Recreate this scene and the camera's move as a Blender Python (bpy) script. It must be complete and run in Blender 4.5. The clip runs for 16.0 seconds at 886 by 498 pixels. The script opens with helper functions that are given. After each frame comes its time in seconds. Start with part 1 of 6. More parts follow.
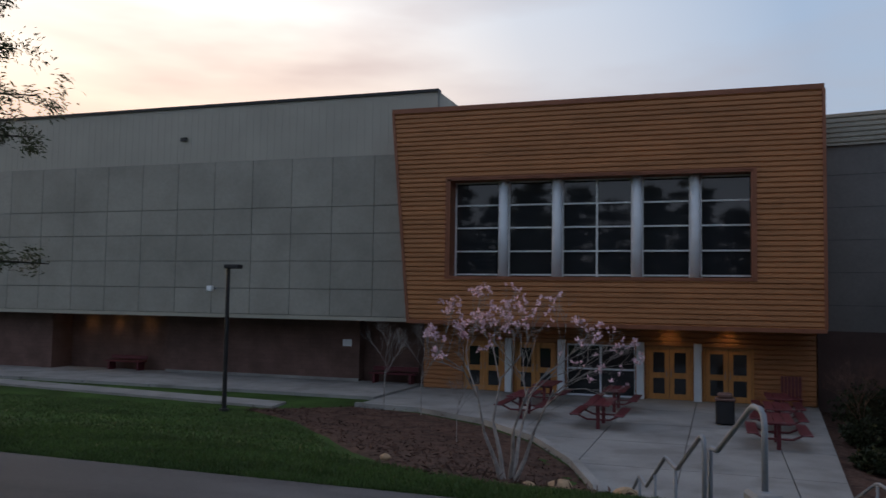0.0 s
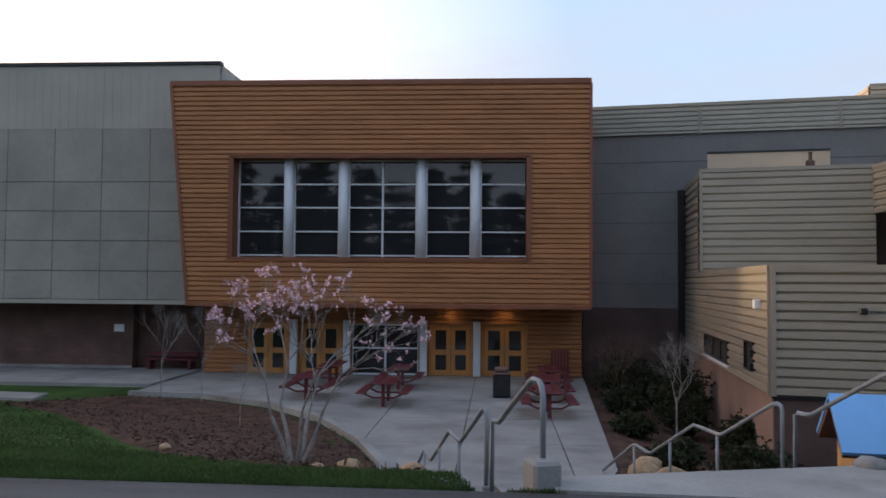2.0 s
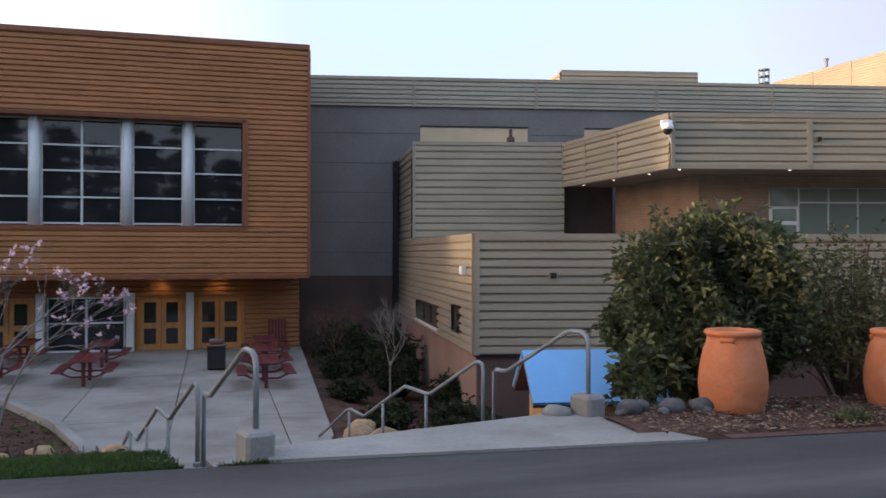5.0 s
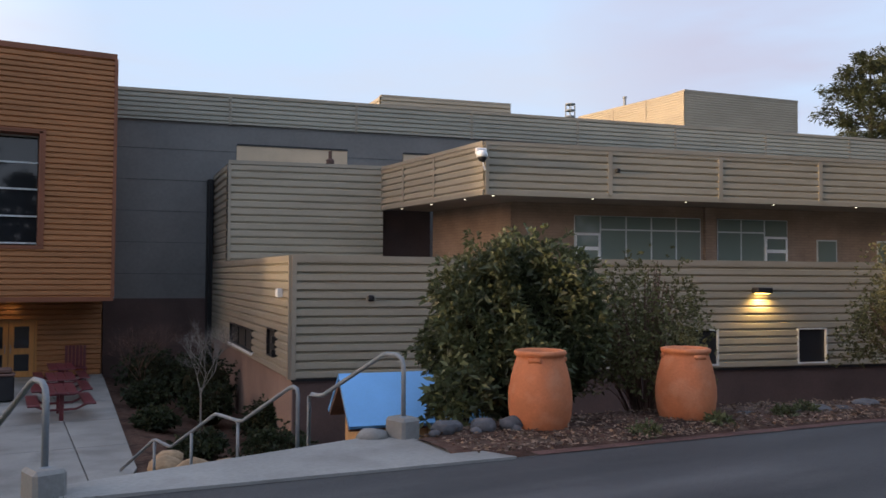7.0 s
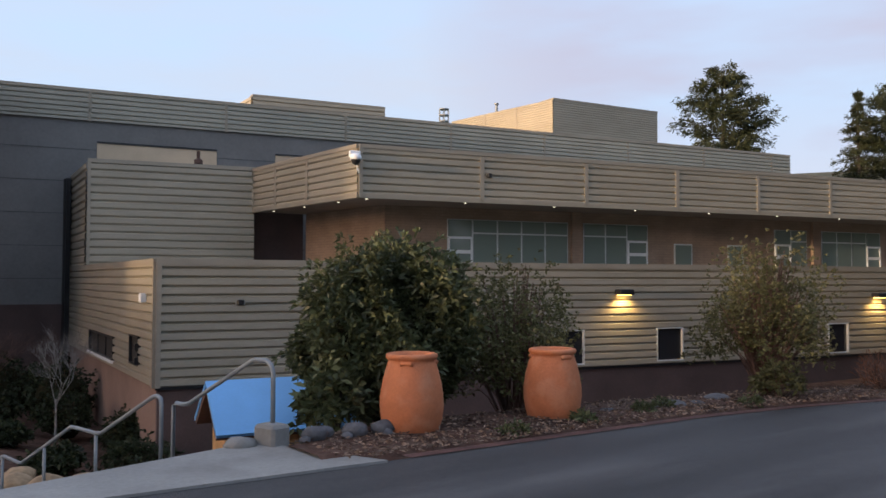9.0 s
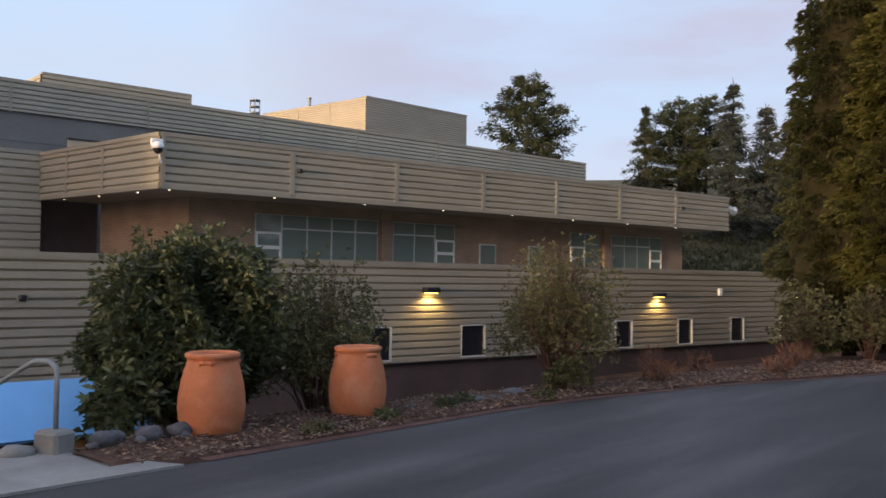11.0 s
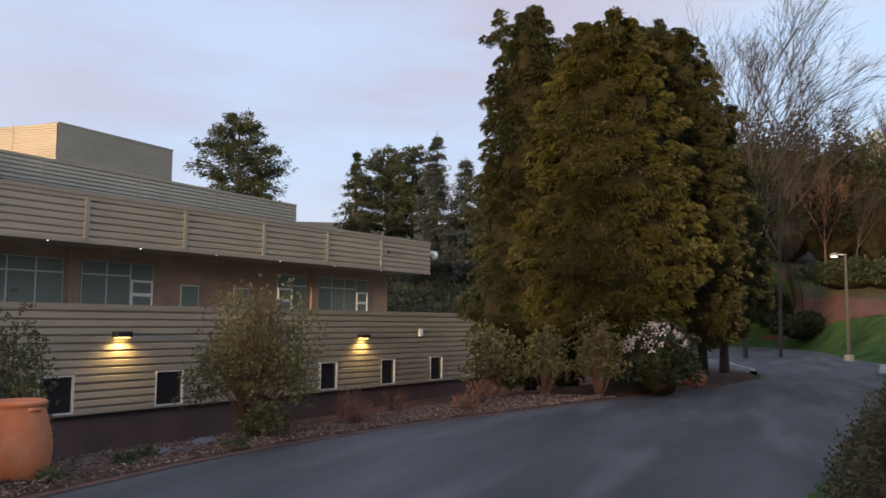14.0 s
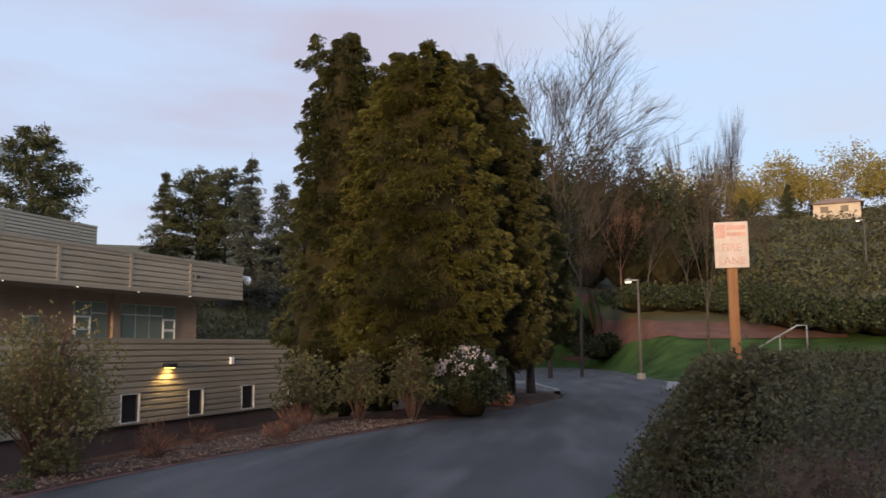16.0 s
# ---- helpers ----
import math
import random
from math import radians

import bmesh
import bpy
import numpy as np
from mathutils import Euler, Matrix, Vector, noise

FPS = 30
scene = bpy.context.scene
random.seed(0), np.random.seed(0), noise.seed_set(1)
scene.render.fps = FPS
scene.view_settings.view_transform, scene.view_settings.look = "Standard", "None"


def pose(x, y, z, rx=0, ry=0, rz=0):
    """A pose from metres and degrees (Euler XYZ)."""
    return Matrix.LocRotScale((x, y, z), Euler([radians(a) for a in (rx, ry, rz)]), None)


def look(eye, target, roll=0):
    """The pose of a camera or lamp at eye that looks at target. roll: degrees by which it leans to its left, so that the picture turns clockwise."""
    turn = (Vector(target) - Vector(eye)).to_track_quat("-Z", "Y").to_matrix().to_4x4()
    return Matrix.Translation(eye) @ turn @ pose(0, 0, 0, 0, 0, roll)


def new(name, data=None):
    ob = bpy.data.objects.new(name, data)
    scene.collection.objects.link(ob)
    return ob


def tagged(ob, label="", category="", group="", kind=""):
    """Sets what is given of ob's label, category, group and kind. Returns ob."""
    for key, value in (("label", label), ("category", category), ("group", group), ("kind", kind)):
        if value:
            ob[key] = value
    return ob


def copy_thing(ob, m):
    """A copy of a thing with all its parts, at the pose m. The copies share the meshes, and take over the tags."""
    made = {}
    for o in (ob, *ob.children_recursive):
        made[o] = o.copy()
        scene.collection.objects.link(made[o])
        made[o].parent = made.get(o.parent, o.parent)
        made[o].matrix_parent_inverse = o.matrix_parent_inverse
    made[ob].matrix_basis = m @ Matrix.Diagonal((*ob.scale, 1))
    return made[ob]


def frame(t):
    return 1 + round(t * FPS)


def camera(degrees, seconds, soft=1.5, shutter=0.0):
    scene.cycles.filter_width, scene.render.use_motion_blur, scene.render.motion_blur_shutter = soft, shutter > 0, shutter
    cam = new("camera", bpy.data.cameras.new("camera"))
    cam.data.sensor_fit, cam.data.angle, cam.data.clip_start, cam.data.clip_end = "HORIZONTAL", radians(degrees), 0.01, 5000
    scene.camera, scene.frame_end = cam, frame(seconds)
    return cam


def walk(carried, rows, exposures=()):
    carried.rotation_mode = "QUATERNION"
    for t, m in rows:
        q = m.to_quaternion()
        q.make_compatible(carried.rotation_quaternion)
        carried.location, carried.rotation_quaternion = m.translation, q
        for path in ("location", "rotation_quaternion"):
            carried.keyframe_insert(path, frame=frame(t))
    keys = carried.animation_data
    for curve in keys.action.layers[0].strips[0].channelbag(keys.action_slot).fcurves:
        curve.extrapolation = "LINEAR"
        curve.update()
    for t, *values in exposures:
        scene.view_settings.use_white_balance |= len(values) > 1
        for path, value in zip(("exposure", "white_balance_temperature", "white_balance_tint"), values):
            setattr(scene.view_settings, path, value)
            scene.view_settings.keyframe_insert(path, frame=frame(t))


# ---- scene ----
# Plan numbers below are in plan units of 1.15 m; K turns them into metres.
K = 1.15
cam = camera(56.3, 16.0, 1.5, 0.3)
EYE = Vector((0.0, 0.0, 1.65)) * K
# seconds, heading (clockwise from +y), pitch up, roll, and the sway of the eye
TURNS = [
    (0, -18.55, 3.49, 0.91, -0.105, -0.063, 0.003),
    (0.5, -14.56, 3.40, 0.74, -0.138, -0.046, 0.008),
    (1, -10.94, 3.32, 0.26, -0.160, -0.034, 0.004),
    (1.5, -7.39, 2.84, 0.26, -0.171, -0.023, -0.000),
    (2, -3.68, 2.34, 0.45, -0.175, -0.014, -0.004),
    (2.5, -1.02, 1.96, 0.41, -0.171, -0.008, -0.007),
    (3, 1.92, 1.80, 0.58, -0.168, -0.004, -0.008),
    (3.5, 5.58, 1.36, 0.62, -0.162, 0.002, -0.013),
    (4, 8.76, 1.03, 0.33, -0.151, 0.014, -0.012),
    (4.5, 12.16, 0.51, 0.17, -0.140, 0.027, -0.013),
    (5, 15.60, 0.27, 0.08, -0.131, 0.034, -0.011),
    (5.2, 17.15, 0.21, 0.08, -0.124, 0.035, -0.010),
    (7.3, 29.58, 1.98, 0.43, -0.096, 0.054, -0.003),
    (7.5, 30.62, 1.97, 0.44, -0.096, 0.059, 0.001),
    (8, 32.95, 2.03, -0.14, -0.085, 0.059, -0.000),
    (8.2, 33.51, 1.96, -0.17, -0.077, 0.054, -0.001),
    (10.3, 44.30, 2.13, 0.68, -0.061, 0.022, 0.010),
    (10.5, 45.60, 1.93, 0.73, -0.058, 0.019, 0.012),
    (11, 49.72, 1.98, 0.84, -0.044, 0.009, 0.018),
    (11.5, 53.23, 1.80, 0.85, -0.024, -0.007, 0.021),
    (12, 56.57, 2.39, 0.93, -0.004, -0.024, 0.025),
    (12.5, 60.17, 3.06, 0.68, 0.035, -0.046, 0.039),
    (13, 63.69, 3.78, 0.74, 0.104, -0.079, 0.043),
    (13.5, 66.93, 4.60, 0.91, 0.139, -0.114, 0.044),
    (14, 69.33, 5.05, 0.49, 0.145, -0.145, 0.048),
    (14.5, 71.99, 6.37, 0.28, 0.136, -0.158, 0.052),
    (15, 75.17, 6.71, 0.01, 0.136, -0.177, 0.049),
    (15.5, 78.66, 6.70, -0.51, 0.132, -0.197, 0.047),
    (16, 81.99, 6.80, -0.46, 0.130, -0.214, 0.046),
]


def facing(heading, pitch, roll, *sway):
    a, b = radians(heading), radians(pitch)
    eye = EYE + Vector(sway) * K
    way = Vector((math.sin(a) * math.cos(b), math.cos(a) * math.cos(b), math.sin(b)))
    return look(eye, eye + way, roll)


walk(cam, [(t, facing(*row)) for t, *row in TURNS],
     [(0, -0.58), (1, -0.56), (2, 0.08), (3.5, 0.15), (4.5, 0.0), (5, 0.4), (7.3, 0.07), (8, 0.06), (10.5, 0.1), (11, 0.05), (11.5, -0.2), (12, -0.32), (13, -0.2), (14, 0.05), (16, 0.02)])

# ---- world and light ----
GLOW = radians(-52)  # heading of the sunset


def node(tree, kind):
    return tree.nodes.new(kind)


def ramp(tree, stops, source):
    r = node(tree, "ShaderNodeValToRGB")
    while len(r.color_ramp.elements) < len(stops):
        r.color_ramp.elements.new(0.5)
    for e, (at, c) in zip(r.color_ramp.elements, stops):
        e.position, e.color = at, (*c, 1)
    tree.links.new(source, r.inputs[0])
    return r.outputs[0]


def math_node(tree, op, a, b=0.0, clamp=False):
    m = node(tree, "ShaderNodeMath")
    m.operation, m.use_clamp = op, clamp
    for i, v in enumerate((a, b)):
        if isinstance(v, (int, float)):
            m.inputs[i].default_value = v
        else:
            tree.links.new(v, m.inputs[i])
    return m.outputs[0]


def mix(tree, factor, a, b, blend="MIX"):
    m = node(tree, "ShaderNodeMix")
    m.data_type, m.blend_type = "RGBA", blend
    for i, v in ((0, factor), (6, a), (7, b)):
        if isinstance(v, (int, float)):
            m.inputs[i].default_value = v
        elif isinstance(v, tuple):
            m.inputs[i].default_value = (*v, 1)
        else:
            tree.links.new(v, m.inputs[i])
    return m.outputs[2]


world = bpy.data.worlds.new("evening_sky")
scene.world = world
world.use_nodes = True
wt = world.node_tree
wt.nodes.clear()
sky = node(wt, "ShaderNodeTexSky")
sky.sky_type, sky.sun_disc = "NISHITA", False
sky.sun_elevation, sky.sun_rotation = radians(3), radians(-83)
sky.air_density, sky.dust_density, sky.ozone_density = 1.0, 1.0, 2.0
tc = node(wt, "ShaderNodeTexCoord")
sep = node(wt, "ShaderNodeSeparateXYZ")
wt.links.new(tc.outputs["Generated"], sep.inputs[0])
# how near the direction is to the sunset, 0 to 1
dot = node(wt, "ShaderNodeVectorMath")
dot.operation = "DOT_PRODUCT"
wt.links.new(tc.outputs["Generated"], dot.inputs[0])
dot.inputs[1].default_value = (math.sin(GLOW), math.cos(GLOW), 0)
near = math_node(wt, "MULTIPLY_ADD", dot.outputs["Value"], 0.5)
wt.nodes[-1].inputs[2].default_value = 0.5
up = sep.outputs[2]
clear = ramp(wt, [(0.0, (0.85, 0.82, 0.90)), (0.2, (0.66, 0.85, 1.12)), (0.5, (0.62, 0.80, 1.12)), (1.0, (0.58, 0.70, 0.98))], up)
warm = ramp(wt, [(0.0, (2.0, 1.0, 0.5)), (0.17, (2.5, 1.85, 1.3)), (0.33, (2.35, 2.15, 1.95)), (0.55, (1.1, 1.2, 1.3)), (1.0, (0.58, 0.70, 0.98))], up)
near_f = ramp(wt, [(0.76, (0, 0, 0)), (0.87, (0.32, 0.32, 0.32)), (0.95, (0.85, 0.85, 0.85)), (1.0, (1, 1, 1))], near)
base_sky = mix(wt, near_f, clear, warm)
stretch = node(wt, "ShaderNodeMapping")
stretch.inputs["Scale"].default_value = (1.0, 1.0, 4.2)
wt.links.new(tc.outputs["Generated"], stretch.inputs[0])
cloud = node(wt, "ShaderNodeTexNoise")
cloud.inputs["Scale"].default_value, cloud.inputs["Detail"].default_value = 1.7, 5
cloud.inputs["Roughness"].default_value = 0.5
wt.links.new(stretch.outputs[0], cloud.inputs[0])
cover = ramp(wt, [(0.45, (0, 0, 0)), (0.66, (0.8, 0.8, 0.8))], cloud.outputs["Fac"])
cloud_col = mix(wt, near_f, (0.74, 0.76, 0.88), (1.3, 0.95, 0.85))
painted = mix(wt, cover, base_sky, cloud_col)
# a broad lavender bank of cloud to the east
east = node(wt, "ShaderNodeVectorMath")
east.operation = "DOT_PRODUCT"
wt.links.new(tc.outputs["Generated"], east.inputs[0])
east.inputs[1].default_value = Vector((math.sin(radians(63)), math.cos(radians(63)), 0.36)).normalized()
bank = math_node(wt, "MULTIPLY", ramp(wt, [(0.89, (0, 0, 0)), (0.975, (0.95, 0.95, 0.95))], east.outputs["Value"]), ramp(wt, [(0.36, (0.2, 0.2, 0.2)), (0.55, (1, 1, 1))], cloud.outputs["Fac"]))
painted = mix(wt, bank, painted, (0.63, 0.60, 0.76))
nish = mix(wt, 1.0, sky.outputs[0], (0.10, 0.10, 0.10), "MULTIPLY")
both = mix(wt, 0.12, painted, nish)
# the afterglow round the sun itself
low_sun = node(wt, "ShaderNodeVectorMath")
low_sun.operation = "DOT_PRODUCT"
wt.links.new(tc.outputs["Generated"], low_sun.inputs[0])
low_sun.inputs[1].default_value = (math.sin(radians(-83)), math.cos(radians(-83)), 0.05)
halo = ramp(wt, [(0.80, (0, 0, 0)), (0.93, (2.0, 1.2, 0.65)), (1.0, (5.0, 2.9, 1.4))], low_sun.outputs["Value"])
both = mix(wt, 1.0, both, halo, "ADD")
bg = node(wt, "ShaderNodeBackground")
bg.inputs[1].default_value = 1.0
wt.links.new(both, bg.inputs[0])
wout = node(wt, "ShaderNodeOutputWorld")
wt.links.new(bg.outputs[0], wout.inputs[0])

sun = new("sun", bpy.data.lights.new("sun", "SUN"))
sun.data.energy, sun.data.angle, sun.data.color = 5.0, radians(1.5), (1.0, 0.70, 0.42)
sun.matrix_world = look((0, 0, 40), Vector((0, 0, 40)) - Vector((math.sin(radians(-83)), math.cos(radians(-83)), 0.052)))


# ---- materials ----
def surface(name, base, rough=0.7, metal=0.0, vary=0.25, scale=1.0, bump=0.2, grain=30.0, rand=0.0, island=0.0, spec=0.5, stretch_xyz=(1, 1, 1), dirt=None, brick=None):
    m = bpy.data.materials.new(name)
    m.use_nodes = True
    t = m.node_tree
    bsdf = t.nodes["Principled BSDF"]
    geo = node(t, "ShaderNodeNewGeometry")
    mp = node(t, "ShaderNodeMapping")
    mp.inputs["Scale"].default_value = stretch_xyz
    t.links.new(geo.outputs["Position"], mp.inputs[0])
    big = node(t, "ShaderNodeTexNoise")
    big.inputs["Scale"].default_value, big.inputs["Detail"].default_value = scale, 6
    fine = node(t, "ShaderNodeTexNoise")
    fine.inputs["Scale"].default_value, fine.inputs["Detail"].default_value = grain, 4
    t.links.new(mp.outputs[0], big.inputs[0])
    t.links.new(mp.outputs[0], fine.inputs[0])
    lo, hi = tuple(c * (1 - vary) for c in base), tuple(min(1, c * (1 + vary)) for c in base)
    col = ramp(t, [(0.3, lo), (0.7, hi)], big.outputs["Fac"])
    g = ramp(t, [(0.25, (1 - vary * 0.8,) * 3), (0.75, (1 + vary * 0.3,) * 3)], fine.outputs["Fac"])
    col = mix(t, 1.0, col, g, "MULTIPLY")
    if dirt:
        blot = node(t, "ShaderNodeTexNoise")
        blot.inputs["Scale"].default_value, blot.inputs["Detail"].default_value = dirt[1], 8
        t.links.new(mp.outputs[0], blot.inputs[0])
        k = ramp(t, [(0.5, (0, 0, 0)), (0.66, (dirt[2],) * 3)], blot.outputs["Fac"])
        col = mix(t, k, col, dirt[0])
    if brick:
        # courses of brick or block, w by h metres
        sx = node(t, "ShaderNodeSeparateXYZ")
        t.links.new(geo.outputs["Position"], sx.inputs[0])
        run = math_node(t, "ADD", sx.outputs[0], math_node(t, "MULTIPLY", sx.outputs[1], 0.7))
        flat = node(t, "ShaderNodeCombineXYZ")
        t.links.new(run, flat.inputs[0])
        t.links.new(sx.outputs[2], flat.inputs[1])
        bt = node(t, "ShaderNodeTexBrick")
        bt.inputs["Scale"].default_value, bt.inputs["Mortar Size"].default_value = 1.0, 0.008
        bt.inputs["Brick Width"].default_value, bt.inputs["Row Height"].default_value = brick
        bt.inputs["Color1"].default_value, bt.inputs["Color2"].default_value, bt.inputs["Mortar"].default_value = (1, 1, 1, 1), (0.9, 0.9, 0.9, 1), (0.78, 0.78, 0.78, 1)
        t.links.new(flat.outputs[0], bt.inputs["Vector"])
        col = mix(t, 1.0, col, bt.outputs["Color"], "MULTIPLY")
    if rand or island:
        if rand:
            src, amount = node(t, "ShaderNodeObjectInfo").outputs["Random"], rand
        else:
            src, amount = geo.outputs["Random Per Island"], island
        v = ramp(t, [(0.0, (1 - amount,) * 3), (1.0, (1 + amount,) * 3)], src)
        col = mix(t, 1.0, col, v, "MULTIPLY")
    t.links.new(col, bsdf.inputs["Base Color"])
    bsdf.inputs["Roughness"].default_value, bsdf.inputs["Metallic"].default_value = rough, metal
    bsdf.inputs["Specular IOR Level"].default_value = spec
    if bump:
        b = node(t, "ShaderNodeBump")
        b.inputs["Strength"].default_value, b.inputs["Distance"].default_value = bump, 0.02
        t.links.new(fine.outputs["Fac"], b.inputs["Height"])
        t.links.new(b.outputs[0], bsdf.inputs["Normal"])
    return m


def leafy(name, base, vary=0.4, rough=0.55, light=0.25):
    m = surface(name, base, rough, 0, 0.3, 0.7, 0, 9.0, island=vary, spec=0.3)
    t = m.node_tree
    bsdf = t.nodes["Principled BSDF"]
    tr = node(t, "ShaderNodeBsdfTranslucent")
    t.links.new(bsdf.inputs["Base Color"].links[0].from_socket, tr.inputs[0])
    mx = node(t, "ShaderNodeMixShader")
    mx.inputs[0].default_value = light
    t.links.new(bsdf.outputs[0], mx.inputs[1])
    t.links.new(tr.outputs[0], mx.inputs[2])
    t.links.new(mx.outputs[0], t.nodes["Material Output"].inputs[0])
    return m


def glow(name, color, strength):
    m = bpy.data.materials.new(name)
    m.use_nodes = True
    b = m.node_tree.nodes["Principled BSDF"]
    b.inputs["Base Color"].default_value = (*color, 1)
    b.inputs["Emission Color"].default_value, b.inputs["Emission Strength"].default_value = (*color, 1), strength
    return m


ORANGE = surface("stained_rib_cladding", (0.36, 0.155, 0.06), 0.6, 0.0, 0.16, 0.5, 0.1, 12, stretch_xyz=(1, 1, 4))
ORANGE_TRIM = surface("copper_trim", (0.22, 0.08, 0.04), 0.5, 0.2, 0.15, 1, 0.1)
TAUPE = surface("taupe_metal_siding", (0.345, 0.31, 0.245), 0.5, 0.15, 0.1, 0.4, 0.05, 10, stretch_xyz=(1, 1, 3))
TAUPE_TRIM = surface("taupe_trim", (0.31, 0.275, 0.22), 0.5, 0.15, 0.08, 1, 0.05)
GREY_PANEL = surface("grey_wall_panel", (0.265, 0.26, 0.23), 0.6, 0.05, 0.13, 0.6, 0.1, 8, rand=0.05)
GREY_DARK = surface("slate_wall_panel", (0.165, 0.162, 0.158), 0.6, 0.05, 0.14, 0.5, 0.1, 8, rand=0.05)
GREY_BAND = surface("pale_grey_siding", (0.33, 0.32, 0.27), 0.6, 0.05, 0.1, 0.5, 0.05, 8)
BRICK_BROWN = surface("brown_block", (0.14, 0.08, 0.066), 0.85, 0, 0.25, 1.2, 0.4, 25, brick=(0.4, 0.2))
BRICK_TAN = surface("tan_brick", (0.36, 0.255, 0.19), 0.85, 0, 0.15, 1.2, 0.4, 25, brick=(0.3, 0.1))
# west base wall, coloured paler than the front because it is the lit side
MAUVE_LIT = surface("mauve_brown_render_lit", (0.25, 0.17, 0.14), 0.9, 0, 0.14, 0.7, 0.3, 12)
BASE_BROWN = surface("brown_base_wall", (0.085, 0.055, 0.05), 0.85, 0, 0.2, 0.8, 0.3, 20)
CONCRETE = surface("concrete", (0.255, 0.255, 0.248), 0.85, 0, 0.18, 0.7, 0.3, 22, rand=0.07, dirt=((0.15, 0.145, 0.14), 0.9, 0.6))
ASPHALT = surface("asphalt", (0.05, 0.05, 0.054), 0.72, 0, 0.5, 0.45, 1.0, 38, dirt=((0.115, 0.112, 0.116), 0.6, 0.6), stretch_xyz=(0.3, 1.6, 1))
GRASS_SOIL = surface("lawn_ground", (0.045, 0.085, 0.022), 0.95, 0, 0.45, 0.5, 0.8, 40, spec=0.08)
MULCH = surface("bark_mulch", (0.075, 0.042, 0.032), 0.95, 0, 0.5, 1.6, 1.0, 14, dirt=((0.13, 0.095, 0.075), 6.0, 0.5), spec=0.15)
RED_MULCH = surface("red_bark_mulch", (0.105, 0.045, 0.032), 0.95, 0, 0.35, 0.6, 1.0, 20)
HILL_GRASS = surface("hillside_grass", (0.062, 0.060, 0.026), 0.95, 0, 0.4, 0.25, 1.0, 6)
STEEL = surface("galvanised_steel", (0.24, 0.265, 0.29), 0.62, 0.3, 0.12, 6, 0.05, 60)
DARK_METAL = surface("dark_painted_metal", (0.025, 0.025, 0.028), 0.45, 0.4, 0.2, 4, 0.05)
MAROON = surface("maroon_coated_steel", (0.115, 0.02, 0.027), 0.5, 0.1, 0.2, 5, 0.1)
DOOR_WOOD = surface("honey_wood", (0.50, 0.23, 0.065), 0.5, 0, 0.16, 2.0, 0.1, 14, stretch_xyz=(4, 4, 0.6))
WHITE_PAINT = surface("white_paint", (0.62, 0.67, 0.72), 0.5, 0, 0.06, 2, 0.05)
ALU = surface("pale_aluminium", (0.62, 0.64, 0.64), 0.45, 0.2, 0.05, 3, 0.02)
CREAM = surface("cream_panel", (0.55, 0.43, 0.30), 0.6, 0, 0.1, 1, 0.05)
TERRACOTTA = surface("terracotta", (0.52, 0.175, 0.075), 0.75, 0, 0.14, 3.0, 0.25, 30, dirt=((0.60, 0.30, 0.18), 4.0, 0.35))
SAND_ROCK = surface("sandstone_boulder", (0.36, 0.25, 0.15), 0.9, 0, 0.3, 3, 0.8, 14, rand=0.12)
GREY_ROCK = surface("grey_stone", (0.095, 0.095, 0.105), 0.9, 0, 0.3, 4, 0.8, 16, rand=0.25)
RED_ROCK = surface("red_stone", (0.36, 0.12, 0.06), 0.9, 0, 0.25, 4, 0.6, 16)
BLUE_ROOF = surface("blue_painted_roof", (0.17, 0.44, 0.84), 0.5, 0, 0.06, 1.5, 0.05)
PINE_BOARD = surface("pine_board", (0.55, 0.32, 0.14), 0.7, 0, 0.2, 3, 0.15, 20, stretch_xyz=(4, 4, 0.7), rand=0.12)
BARK = surface("bark", (0.042, 0.035, 0.031), 0.95, 0, 0.4, 6, 1.0, 30)
PALE_BARK = surface("pale_grey_bark", (0.25, 0.235, 0.225), 0.9, 0, 0.3, 6, 0.8, 30)
RED_TWIG = surface("reddish_bark", (0.15, 0.085, 0.065), 0.9, 0, 0.3, 4, 0.5)
BLIND = surface("window_blind", (0.42, 0.48, 0.45), 0.7, 0, 0.06, 0.6, 0.05)
# near-black colour that paints the darkness of unlit rooms behind glass
ROOM_SHADE = surface("painted_room_shade", (0.035, 0.032, 0.03), 0.9, 0, 0.3, 0.8, 0)
PLASTIC_WHITE = surface("white_plastic", (0.8, 0.82, 0.84), 0.35, 0, 0.04, 4, 0)
RED_PAINT = surface("red_paint", (0.62, 0.05, 0.03), 0.45, 0, 0.12, 4, 0.05)
SIGN_WHITE = surface("weathered_sign_face", (0.60, 0.53, 0.50), 0.6, 0, 0.14, 6, 0.02)
SIGN_RED = surface("faded_red_print", (0.60, 0.36, 0.32), 0.6, 0, 0.2, 8, 0)
POST_WOOD = surface("cedar_post", (0.34, 0.17, 0.075), 0.85, 0, 0.2, 3, 0.3, 25, stretch_xyz=(5, 5, 0.7))
CAR_PAINT = surface("pale_car_paint", (0.55, 0.57, 0.6), 0.25, 0.3, 0.04, 1, 0)
HOUSE_WALL = surface("pale_house_wall", (0.36, 0.32, 0.28), 0.8, 0, 0.08, 0.5, 0.1)
HOUSE_ROOF = surface("brown_roof", (0.16, 0.12, 0.10), 0.9, 0, 0.2, 1, 0.3)
GLASS = bpy.data.materials.new("dark_window_glass")
GLASS.use_nodes = True
gb = GLASS.node_tree.nodes["Principled BSDF"]
gb.inputs["Base Color"].default_value = (0.02, 0.022, 0.025, 1)
gb.inputs["Roughness"].default_value, gb.inputs["IOR"].default_value = 0.03, 1.5
gb.inputs["Transmission Weight"].default_value = 0.0
